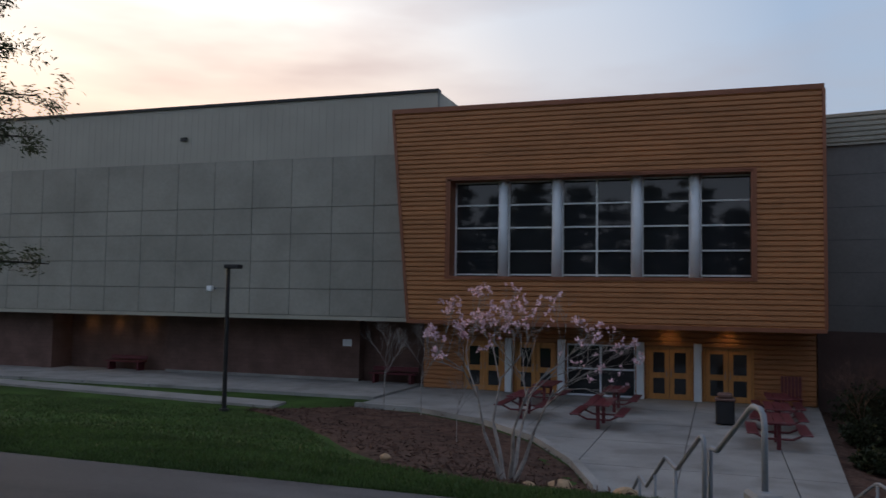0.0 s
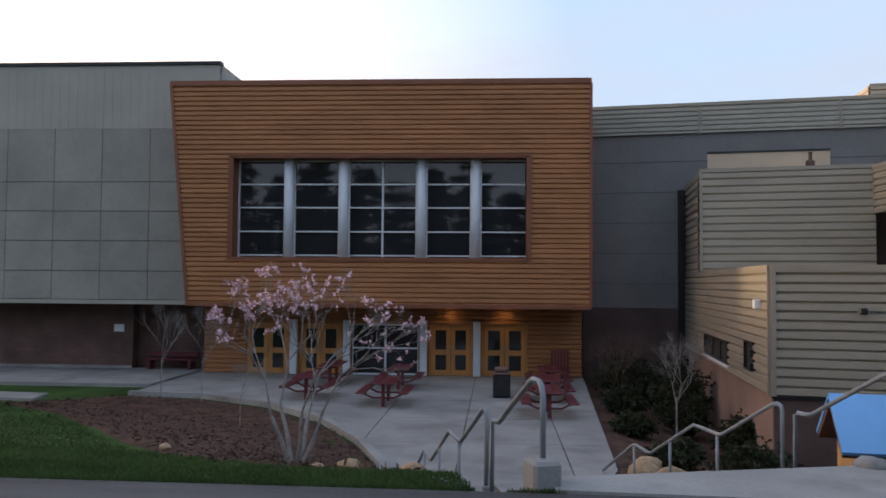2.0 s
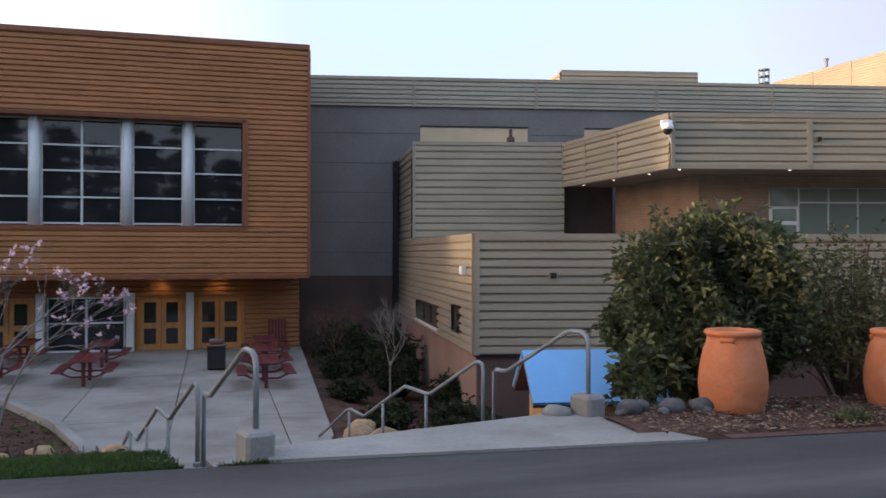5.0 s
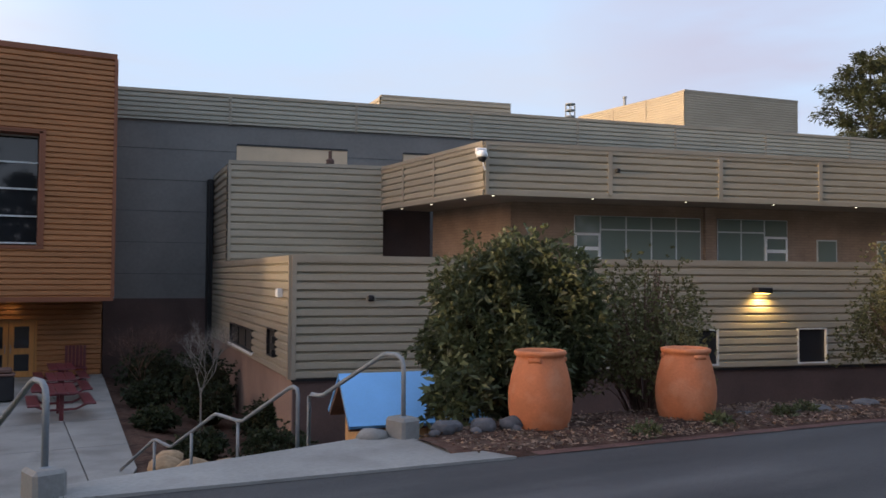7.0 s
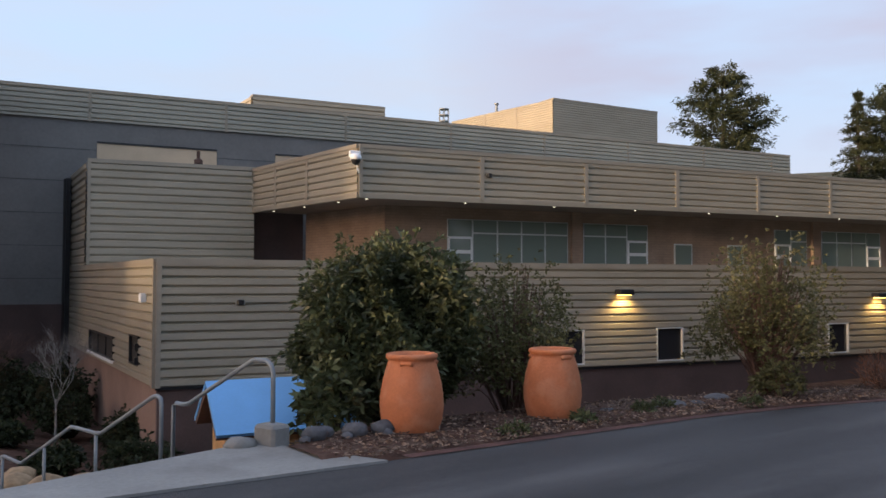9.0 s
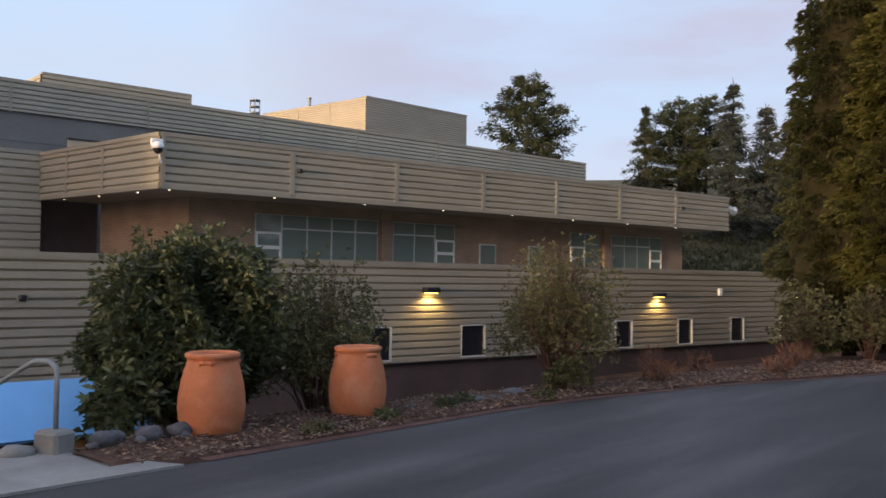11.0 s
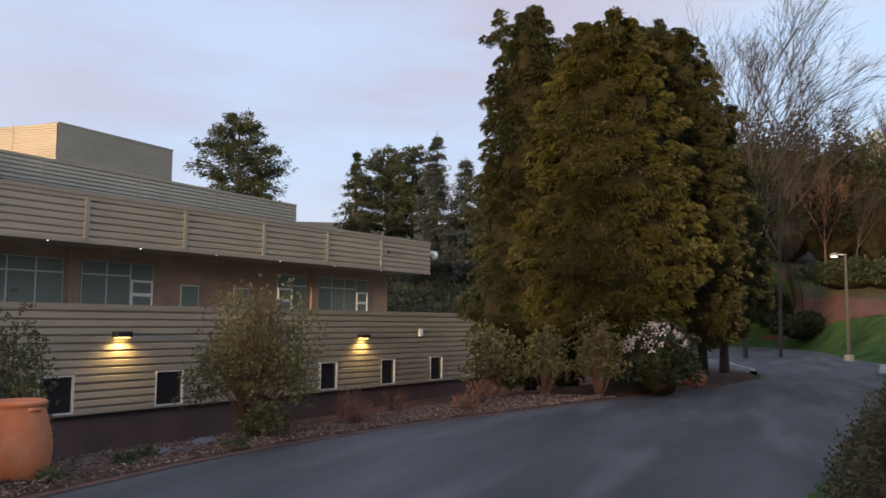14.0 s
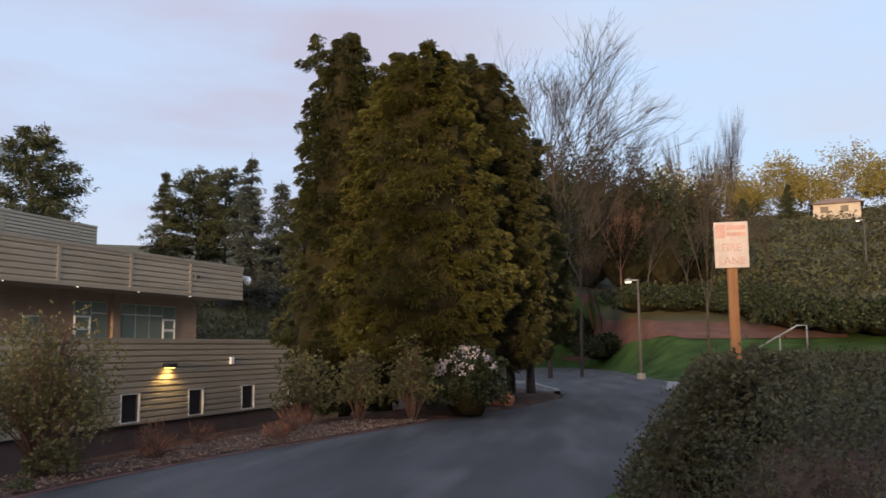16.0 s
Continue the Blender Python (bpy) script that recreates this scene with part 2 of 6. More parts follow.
gb.inputs["Coat Weight"].default_value = 0.3
gb.inputs["Coat Roughness"].default_value = 0.02
LAMP_WARM = glow("warm_lamp", (1.0, 0.62, 0.16), 9.0)
LAMP_WHITE = glow("white_lamp", (1.0, 0.88, 0.68), 2.2)
CYPRESS_LEAF = leafy("golden_cypress_foliage", (0.067, 0.065, 0.0135), 0.4)
# darker copy of the golden foliage, its shade put into the colour
CYPRESS_SHADED = leafy("shaded_cypress_foliage", (0.046, 0.046, 0.0135), 0.45)
CYPRESS_DARK = leafy("dark_cypress_foliage", (0.038, 0.042, 0.012), 0.45)
# near-black colour that paints the shade deep inside crowns and shrubs
CROWN_SHADE = surface("painted_crown_shade", (0.022, 0.02, 0.01), 0.95, 0, 0.5, 2.0, 1.0, 12, spec=0.1)
PINE_LEAF = leafy("pine_needles", (0.045, 0.055, 0.025), 0.4)
SPRUCE_LEAF = leafy("blue_spruce_needles", (0.05, 0.064, 0.058), 0.4)
RHODO_LEAF = leafy("rhododendron_leaves", (0.098, 0.112, 0.052), 0.45, 0.42, 0.15)
SHRUB_LEAF = leafy("olive_shrub_leaves", (0.14, 0.135, 0.06), 0.45)
HEDGE_LEAF = leafy("low_hedge_leaves", (0.066, 0.068, 0.037), 0.4)
WOOD_LEAF = leafy("brown_green_woodland", (0.04, 0.035, 0.02), 0.5)
DARK_LEAF = leafy("dark_shrub_leaves", (0.03, 0.04, 0.018), 0.45)
GOLD_LEAF = leafy("spring_gold_leaves", (0.23, 0.195, 0.055), 0.35)
PALE_BLOOM = leafy("pale_blossom", (0.50, 0.46, 0.50), 0.25)
PINK_BLOOM = leafy("pink_magnolia_petals", (0.70, 0.50, 0.58), 0.3, 0.5, 0.3)
GRASS_BLADE = leafy("grass_blades", (0.05, 0.095, 0.024), 0.25)


# ---- helpers for building ----
def thing(name, x, y, z, label, category, group="", kind="", turn=0.0):
    """An Empty at the base of a thing, in plan units."""
    e = new(name)
    e.empty_display_size = 0.2
    e.matrix_world = pose(x * K, y * K, z * K, 0, 0, turn)
    return tagged(e, label, category, group, kind)


def finish(name, mesh, material, parent=None, label=""):
    mesh.materials.append(material)
    ob = new(name, mesh)
    if parent:
        ob.parent = parent
    if label:
        ob["label"] = label
    return ob


def part(name, bm, material, parent, label="", smooth=False):
    """One mesh under a thing or part; its plan numbers are relative to that thing's base."""
    bmesh.ops.scale(bm, vec=(K, K, K), verts=bm.verts)
    mesh = bpy.data.meshes.new(name)
    bm.to_mesh(mesh)
    bm.free()
    if smooth:
        mesh.shade_smooth()
    return finish(name, mesh, material, parent, label)


def cloud_part(name, verts, faces, material, parent=None, label="", smooth=False):
    """A mesh from arrays in plan units (n x 3, m x 3 or 4)."""
    mesh = bpy.data.meshes.new(name)
    mesh.from_pydata((np.asarray(verts, float) * K).tolist(), [], faces.tolist() if hasattr(faces, "tolist") else faces)
    if smooth:
        mesh.shade_smooth()
    return finish(name, mesh, material, parent, label)


def box(bm, x0, x1, y0, y1, z0, z1, bevel=0.0, turn=None):
    r = bmesh.ops.create_cube(bm, size=1.0)
    m = Matrix.Translation(((x0 + x1) / 2, (y0 + y1) / 2, (z0 + z1) / 2)) @ Matrix.Diagonal((abs(x1 - x0), abs(y1 - y0), abs(z1 - z0), 1))
    bmesh.ops.transform(bm, matrix=m if turn is None else turn @ m, verts=r["verts"])
    if bevel:
        edges = list({e for v in r["verts"] for e in v.link_edges})
        bmesh.ops.bevel(bm, geom=edges, offset=bevel, segments=1, affect="EDGES")
    return bm


def one_box(*a, **k):
    return box(bmesh.new(), *a, **k)


def tube(bm, points, radius, sides=8, taper=1.0, cap=True):
    pts = [Vector(p) for p in points]
    rings = []
    n = len(pts)
    for i, p in enumerate(pts):
        d = (pts[min(i + 1, n - 1)] - pts[max(i - 1, 0)]).normalized()
        a = d.orthogonal().normalized() if abs(d.z) > 0.95 else d.cross(Vector((0, 0, 1))).normalized()
        b = d.cross(a)
        r = radius * (1 + (taper - 1) * i / max(1, n - 1))
        rings.append([bm.verts.new(p + r * (math.cos(k * math.tau / sides) * a + math.sin(k * math.tau / sides) * b)) for k in range(sides)])
    for lo, hi in zip(rings, rings[1:]):
        for k in range(sides):
            bm.faces.new((lo[k], lo[(k + 1) % sides], hi[(k + 1) % sides], hi[k]))
    if cap:
        bm.faces.new(rings[0][::-1]), bm.faces.new(rings[-1])
    return bm


def lathe(bm, profile, sides=24, x=0, y=0):
    rings = [[bm.verts.new((x + r * math.cos(k * math.tau / sides), y + r * math.sin(k * math.tau / sides), z)) for k in range(sides)] for r, z in profile]
    for lo, hi in zip(rings, rings[1:]):
        for k in range(sides):
            bm.faces.new((lo[k], lo[(k + 1) % sides], hi[(k + 1) % sides], hi[k]))
    bm.faces.new(rings[0][::-1]), bm.faces.new(rings[-1])
    return bm


def prism(bm, outline, z0, z1):
    lo = [bm.verts.new((x, y, z0)) for x, y in outline]
    hi = [bm.verts.new((x, y, z1)) for x, y in outline]
    n = len(outline)
    bm.faces.new(lo[::-1]), bm.faces.new(hi)
    for i in range(n):
        bm.faces.new((lo[i], lo[(i + 1) % n], hi[(i + 1) % n], hi[i]))
    bmesh.ops.recalc_face_normals(bm, faces=bm.faces)
    return bm


def ribbed(name, p, q, z0, z1, pitch, depth, material, parent, openings=(), lean=0.0, label=""):
    """Horizontal ribbed cladding from plan point p to q, with its face to the right of that way; openings are (u0, u1, z0, z1) along it.
    lean: how far the start moves along the wall from z1 down to z0."""
    ox, oy, oz = parent.matrix_world.translation / K
    p, q = Vector((p[0] - ox, p[1] - oy)), Vector((q[0] - ox, q[1] - oy))
    length = (q - p).length
    d = (q - p) / length
    out = Vector((d.y, -d.x))
    shape = [(0.0, 0.0), (0.22, 1.0), (0.82, 1.0), (0.97, 0.0)]
    levels = {round(z0, 4), round(z1, 4)}
    k = math.floor(z0 / pitch) - 1
    while k * pitch < z1:
        levels |= {round((k + s) * pitch, 4) for s, _ in shape if z0 < (k + s) * pitch < z1}
        k += 1
    for o in openings:
        levels |= {round(o[2], 4), round(o[3], 4)}
    levels = sorted(levels)

    def relief(z):
        f = (z / pitch) % 1.0
        for (a, va), (b, vb) in zip(shape, shape[1:] + [(1.0, 0.0)]):
            if a <= f <= b:
                return depth * (va + (vb - va) * (f - a) / (b - a))
        return 0.0
    verts, faces = [], []
    for a, b in zip(levels, levels[1:]):
        mid = (a + b) / 2
        cuts = sorted((o[0], o[1]) for o in openings if o[2] < mid < o[3])
        u = None
        spans, at = [], None
        for c0, c1 in cuts + [(length, length)]:
            spans.append((at, c0))
            at = c1
        for s0, s1 in spans:
            n = len(verts)
            for z in (a, b):
                start = lean * (z1 - z) / (z1 - z0) if s0 is None else s0
                for u in (start, s1):
                    w = p + d * u + out * relief(z)
                    verts.append((w.x, w.y, z - oz))
            faces.append((n, n + 1, n + 3, n + 2))
    return cloud_part(name, verts, faces, material, parent, label)


def wall_box(name, p, q, z0, z1, thick, material, parent, proud=0.0, label=""):
    """A plain wall or strip from p to q, thick behind its face; proud moves the face outwards (to the right of the way)."""
    ox, oy, oz = parent.matrix_world.translation / K
    p, q = Vector((p[0] - ox, p[1] - oy)), Vector((q[0] - ox, q[1] - oy))
    d = (q - p).normalized()
    out = Vector((d.y, -d.x))
    a, b, c, e = p + out * proud, q + out * proud, q - out * thick, p - out * thick
    return part(name, prism(bmesh.new(), [a, b, c, e], z0 - oz, z1 - oz), material, parent, label)


def along(p, q, u, out=0.0):
    p, q = Vector(p), Vector(q)
    d = (q - p).normalized()
    return p + d * u + Vector((d.y, -d.x)) * out


# ---- ground ----
def smooth(a, b, v):
    f = min(1.0, max(0.0, (v - a) / (b - a)))
    return f * f * (3 - 2 * f)


def lerp_list(pairs, v):
    for (a, fa), (b, fb) in zip(pairs, pairs[1:]):
        if v <= b:
            return fa + (fb - fa) * max(0.0, (v - a) / (b - a))
    return pairs[-1][1]


NORTH_EDGE = [(-80, 7.6), (-7, 6.75), (0.4, 6.6), (4.1, 6.42), (8.5, 6.18), (10.2, 5.92), (13.2, 5.15), (15, 4.4), (19.5, 2.75), (24, 0.9), (28.4, -0.2), (30.5, -0.3), (33, 0.6), (36, 2.6), (50, 5.5), (70, 7)]
SOUTH_EDGE = [(-80, -2.0), (8, -0.6), (11, -1.0), (15.8, -2.2), (25, -3.35), (33, -4.6), (40, -5.5), (50, -4.6), (60, -3.8), (70, -1.1), (80, 3)]


def height(x, y):
    """The lie of the land."""
    north, south = lerp_list(NORTH_EDGE, x), lerp_list(SOUTH_EDGE, x)
    z = 0.0
    if y > north and x < 48:
        foot = lerp_list([(-60, 23), (-12, 21.5), (-4, 18), (-2, 13.6), (2, 12.5), (3, 13.5), (6, 11.5), (14, 9.6), (20, 9.6), (34, 9.0), (48, 9.0)], x)
        low = lerp_list([(-60, -1.68), (2.2, -1.68), (5, -2.3), (18, -2.3), (22, -1.3), (34, -1.0), (48, 0)], x)
        start = north + lerp_list([(-10, 0.35), (3, 0.6), (5, 1.6), (12, 1.0), (20, 2.6), (30, 3)], x)
        z = low * min(1, max(0, (y - start) / max(0.6, foot - start)))
        z = 0.6 * z + 0.4 * low * smooth(start, max(start + 0.6, foot), y)
    s = (x - 0.28) * -0.284 + (y - 7.05) * 0.959
    w = (x - 0.28) * 0.959 + (y - 7.05) * 0.284
    if -0.3 < s < 6.6 and -0.7 < w < 3.6:
        z = min(z, -0.3 - 0.25 * max(0.0, s)) - 0.45
    # unseen ridge added in the west, behind the gym, to block the low sun
    z += 11.5 * smooth(-85, -135, x) * smooth(-140, -60, y)
    r, head = math.hypot(x, y), math.degrees(math.atan2(x, y))
    if y < south and x > -60:
        z = max(z, 0.98 * smooth(0.0, 1.1, south - y) * smooth(38, 24, x) + 3.5 * smooth(4, 40, south - y))
    if 40 < head < 150 and x > 34:
        rise = lerp_list([(0, 0), (44, 0.1), (58, 2.3), (66, 3.9), (100, 12), (130, 17), (240, 19), (900, 20)], r)
        rise += 3.6 * smooth(92, 100, head) * smooth(80, 130, r)
        lane = smooth(5, 9, abs(y - (lerp_list(NORTH_EDGE, x) + lerp_list(SOUTH_EDGE, x)) / 2)) if x < 75 else 1.0
        z = max(z, rise * smooth(40, 52, head) * max(lane, smooth(70, 90, x)))
    return z


def axis(lo, hi, fine_lo, fine_hi, step):
    inner = np.arange(fine_lo, fine_hi + 0.01, step)
    left = fine_lo - np.geomspace(step * 2, fine_lo - lo, 26)[::-1]
    right = fine_hi + np.geomspace(step * 2, hi - fine_hi, 26)
    return np.concatenate([left, inner, right])


gx, gy = axis(-900, 900, -36, 76, 0.8), axis(-900, 900, -24, 32, 0.5)
gv = [(x, y, height(x, y) - (0.2 if 4.2 < x < 35 and lerp_list(NORTH_EDGE, x) + 0.5 < y < 16.9 - (x - 5.32) * 0.2337 else 0.03)) for y in gy for x in gx]
nx = len(gx)
gf = [(j * nx + i, j * nx + i + 1, (j + 1) * nx + i + 1, (j + 1) * nx + i) for j in range(len(gy) - 1) for i in range(nx - 1)]
ground = cloud_part("ground", gv, gf, GRASS_SOIL, None, smooth=True)
tagged(ground, "green lawn sloping down from the road", "ground", kind="structure")


def strip(name, edge_a, edge_b, lift, material, label, category, across=8, kind="structure", flat=None, skirt=0.0):
    """A sheet between two edges of equally many plan points, laid on the land."""
    verts, faces = [], []
    for (ax, ay), (bx, by) in zip(edge_a, edge_b):
        for k in range(across + 1):
            f = k / across
            x, y = ax + (bx - ax) * f, ay + (by - ay) * f
            rim = 0.09 if flat is None and k in (0, across) else 0.0
            verts.append((x, y, (height(x, y) if flat is None else flat) + lift - rim))
    w = across + 1
    for i in range(len(edge_a) - 1):
        for k in range(across):
            faces.append((i * w + k, i * w + k + 1, (i + 1) * w + k + 1, (i + 1) * w + k))
    return tagged(cloud_part(name, verts, faces, material, None, smooth=True), label, category, kind=kind)


def resample(pairs, xs):
    return [(x, lerp_list(pairs, x)) for x in xs]


xs = [-80, -60, -45, -36] + [-36 + 0.8 * i for i in range(1, 133)]
strip("road", resample(SOUTH_EDGE, xs), resample(NORTH_EDGE, xs), 0.0, ASPHALT, "dark grey asphalt road curving past the buildings", "road", 10, flat=0.0)

# flush brick-red edging along the bed
ex = [4.3 + 0.3 * i for i in range(60)]
strip("trim", [(x, lerp_list(NORTH_EDGE, x) - 0.02) for x in ex], [(x, lerp_list(NORTH_EDGE, x) + 0.13) for x in ex], 0.008, surface("brick_red_edging", (0.125, 0.06, 0.05), 0.9, 0, 0.4, 3, 0.6), "reddish brick edging along the road", "edging", 1, flat=0.0)

# beds
bx = [3.55 + 0.4 * i for i in range(82)]
strip("ground_1", [(x, lerp_list(NORTH_EDGE, x) + 0.1) for x in bx], [(x, 16.85 - (x - 5.32) * 0.2337) for x in bx], 0.05, MULCH, "brown bark mulch bed beside the road", "planting bed", 44)
BED = [(-13.2, 21.6), (-10.8, 23.6), (-8.6, 23.4), (-6.2, 21.9), (-4.3, 19.7), (-3.0, 17.2), (-2.15, 14.8), (-1.9, 13.2)]
BED_IN = [(-13.0, 21.3), (-10.4, 19.0), (-7.65, 15.1), (-4.95, 10.3), (-3.7, 8.4), (-2.9, 7.85), (-2.2, 7.7), (-0.6, 7.55)]


def dense(points, n=6):
    out = []
    for (ax, ay), (bx_, by_) in zip(points, points[1:]):
        out += [(ax + (bx_ - ax) * k / n, ay + (by_ - ay) * k / n) for k in range(n)]
    return out + [points[-1]]


strip("ground_2", dense(BED_IN), dense(BED), 0.015, MULCH, "dark bark mulch bed beside the plaza", "planting bed", 16)
strip("ground_3", dense([(2.6, 30.4), (2.1, 22), (1.65, 15.0), (1.1, 12.6)]), dense([(6.6, 29.0), (6.4, 22), (6.6, 15.0), (7.5, 11.5)]), 0.02, MULCH, "dark planted strip between plaza and wing", "planting bed", 8)

# plaza slabs with open joints
plaza = thing("plaza", -4, 22, -1.65, "pale grey concrete plaza with open joints", "paving", kind="structure")
PLAZA_OUT = [(-10.9, 29.6), (-10.9, 23.7), (-8.6, 23.45), (-6.2, 21.95), (-4.3, 19.75), (-3.0, 17.25), (-2.15, 14.8), (-1.75, 12.9), (1.5, 13.3), (2.0, 15.0), (2.9, 29.6)]


def slab(name, outline, top, parent, thick=0.14, material=CONCRETE):
    ox, oy, oz = parent.matrix_world.translation / K
    return part(name, prism(bmesh.new(), [(x - ox, y - oy) for x, y in outline], top - thick - oz, top - oz), material, parent)


def clipped(poly, a, b, c):
    """The part of a polygon on which a x + b y >= c."""
    out = []
    for p, q in zip(poly, poly[1:] + poly[:1]):
        fp, fq = a * p[0] + b * p[1] - c, a * q[0] + b * q[1] - c
        if fp >= 0:
            out.append(p)
        if fp * fq < 0:
            f = fp / (fp - fq)
            out.append((p[0] + (q[0] - p[0]) * f, p[1] + (q[1] - p[1]) * f))
    return out


cuts_x, cuts_y = [-20, -9.1, -7.05, -4.99, -2.93, -0.87, 1.19, 20], [0, 17.2, 20.3, 23.4, 26.5, 40]
for x0, x1 in zip(cuts_x, cuts_x[1:]):
    for y0, y1 in zip(cuts_y, cuts_y[1:]):
        g = 0.012
        poly = clipped(clipped(clipped(clipped(PLAZA_OUT, 1, 0, x0 + g), -1, 0, -x1 + g), 0, 1, y0 + g), 0, -1, -y1 + g)
        if len(poly) > 2:
            slab("slab", poly, -1.65, plaza)
part("joint_bed", prism(bmesh.new(), [(x + 4, y - 22) for x, y in PLAZA_OUT], -0.16, -0.03), surface("dark_joint", (0.08, 0.075, 0.07), 0.95), plaza)
# kerb round the bed
kerb = bmesh.new()
pts = dense(BED[1:], 4)
for a, b in zip(pts, pts[1:]):
    d = (Vector(b) - Vector(a)).normalized()
    nrm = Vector((d.y, -d.x)) * 0.09
    prism(kerb, [Vector(a) - nrm, Vector(b) - nrm, Vector(b) + nrm, Vector(a) + nrm], -1.8, -1.56)
tagged(part("kerb", kerb, CONCRETE, None), "low concrete kerb curving round the bed", "kerb", kind="structure")

# walks along the gym
walk_a = thing("pavement", -20, 27, -1.65, "pale concrete walk along the gym wall", "pavement", kind="structure")
for i in range(16):
    x1 = -11.0 - 3.0 * i
    slab("slab", [(x1 - 2.97, 25.5 + 0.02 * i), (x1, 25.5), (x1, 30.3), (x1 - 2.97, 30.3)], -1.6, walk_a)
walk_b = thing("pavement_2", -18, 23, -1.65, "narrow concrete path across the lawn", "pavement", kind="structure")
for i in range(12):
    xa, xb = -12.9 - 2.0 * i, -14.87 - 2.0 * i
    ya, yb = 22.2 + 0.115 * 2 * i, 22.2 + 0.115 * 2 * (i + 1)
    slab("slab", [(xb, yb), (xa, ya), (xa - 0.2, ya + 1.15), (xb - 0.2, yb + 1.15)], -1.63, walk_b)

# landing and stairs
AIM = radians(-14)  # the way down, clockwise from +y
DOWN = Vector((math.sin(AIM), math.cos(AIM)))
SIDE = Vector((DOWN.y, -DOWN.x))
TOP = Vector((0.28, 7.05))
landing = thing("pavement_3", 2, 7, 0, "pale concrete landing at the head of the stairs", "pavement", kind="structure")
FAR = TOP + SIDE * 3.3
slab("slab", [(0.3, 6.62), (4.03, 6.36), (3.62, 7.3), (FAR.x, FAR.y + 0.02), (TOP.x, TOP.y)], 0.025, landing, 0.3)
stairs = thing("stairs", TOP.x, TOP.y, 0, "concrete outdoor stairs in three short flights", "stairs", kind="structure")
levels = []
at, z = 0.0, 0.0
for flight in range(3):
    for k in range(3):
        z -= 0.165
        depth = 0.37 if k < 2 or flight == 2 else 1.2
        levels.append((at, at + depth, z))
        at += depth
levels.append((at, at + 0.33, -1.65))
for a, b, zz in levels:
    c = [DOWN * a, DOWN * b, DOWN * b + SIDE * 3.2, DOWN * a + SIDE * 3.2]
    part("step", prism(bmesh.new(), c[::-1], -2.0, zz), CONCRETE, stairs)
RUN = at


def stair_z(u):
    for a, b, zz in levels:
        if a <= u <= b:
            return zz
    return 0.0 if u < 0 else -1.65


# ---- orange entrance block ----
BY, DY = 27.0, 29.5
block = thing("entrance_building", -4, DY, -1.65, "entrance block clad in ribbed burnt-orange siding over doors", "building")
ribbed("cladding", (-11.06, BY), (2.86, BY), 0.93, 8.22, 0.163, 0.05, ORANGE, block, [(2.03, 11.96, 2.43, 5.81)], lean=0.69, label="burnt-orange ribbed metal cladding")
ribbed("cladding", (2.86, BY), (2.86, 31.0), 0.93, 8.22, 0.163, 0.05, ORANGE, block)
west = bmesh.new()
prism(west, [(-11.08 + 4, BY - DY + 0.02), (-11.03 + 4, BY - DY + 0.02), (-11.03 + 4, 1.5), (-11.08 + 4, 1.5)], 0.93 + 1.65, 8.22 + 1.65)
for v in west.verts:
    if v.co.z < 4:
        v.co.x += 0.68
part("west_side", west, ORANGE_TRIM, block)
for z0, z1 in ((0.82, 0.95), (8.2, 8.36)):
    xl = -10.45 if z0 < 3 else -11.13
    part("coping", one_box(xl + 4 - 0.02, 2.9 + 4, BY - DY - 0.07, BY - DY + 0.25, z0 + 1.65, z1 + 1.65), ORANGE_TRIM, block, "dark copper edge trim")
part("corner_trim", one_box(2.83 + 4, 2.93 + 4, BY - DY - 0.075, BY - DY + 0.02, 0.95 + 1.65, 8.2 + 1.65), ORANGE_TRIM, block)
slant = bmesh.new()
prism(slant, [(-11.16 + 4, BY - DY - 0.075), (-11.06 + 4, BY - DY - 0.075), (-11.06 + 4, BY - DY + 0.02), (-11.16 + 4, BY - DY + 0.02)], 0.95 + 1.65, 8.2 + 1.65)
for v in slant.verts:
    if v.co.z < 4:
        v.co.x += 0.68
part("corner_trim", slant, ORANGE_TRIM, block)
part("soffit", one_box(-10.4 + 4, 2.84 + 4, BY - DY + 0.03, 1.5, 0.86 + 1.65, 0.92 + 1.65), ORANGE_TRIM, block)
part("roof", one_box(-11.0 + 4, 2.8 + 4, BY - DY + 0.2, 1.6, 8.05 + 1.65, 8.15 + 1.65), GREY_BAND, block)
# the big window
W0, W1, WZ0, WZ1 = -9.03, 0.9, 2.43, 5.81
reveal = bmesh.new()
for x0, x1, z0, z1 in ((W0 - 0.02, W0 + 0.1, WZ0, WZ1), (W1 - 0.1, W1 + 0.02, WZ0, WZ1), (W0, W1, WZ1 - 0.06, WZ1 + 0.04), (W0, W1, WZ0 - 0.06, WZ0 + 0.03)):
    box(reveal, x0 + 4, x1 + 4, BY - DY - 0.06, BY - DY + 0.7, z0 + 1.65, z1 + 1.65)
part("window_reveal", reveal, ORANGE_TRIM, block)
for x0, x1, z0, z1 in ((W0 - 0.07, W0, WZ0 - 0.07, WZ1 + 0.06), (W1, W1 + 0.07, WZ0 - 0.07, WZ1 + 0.06), (W0, W1, WZ1, WZ1 + 0.06), (W0, W1, WZ0 - 0.07, WZ0)):
    part("window_trim", one_box(x0 + 4, x1 + 4, BY - DY - 0.08, BY - DY - 0.02, z0 + 1.65, z1 + 1.65), ORANGE_TRIM, block)
wy = BY - DY + 0.55
# backing sheet painted near-black in place of a shaded room
big = part("window", one_box(W0 + 4, W1 + 4, wy + 0.12, wy + 0.18, WZ0 + 1.65, WZ1 + 1.65), ROOM_SHADE, block)
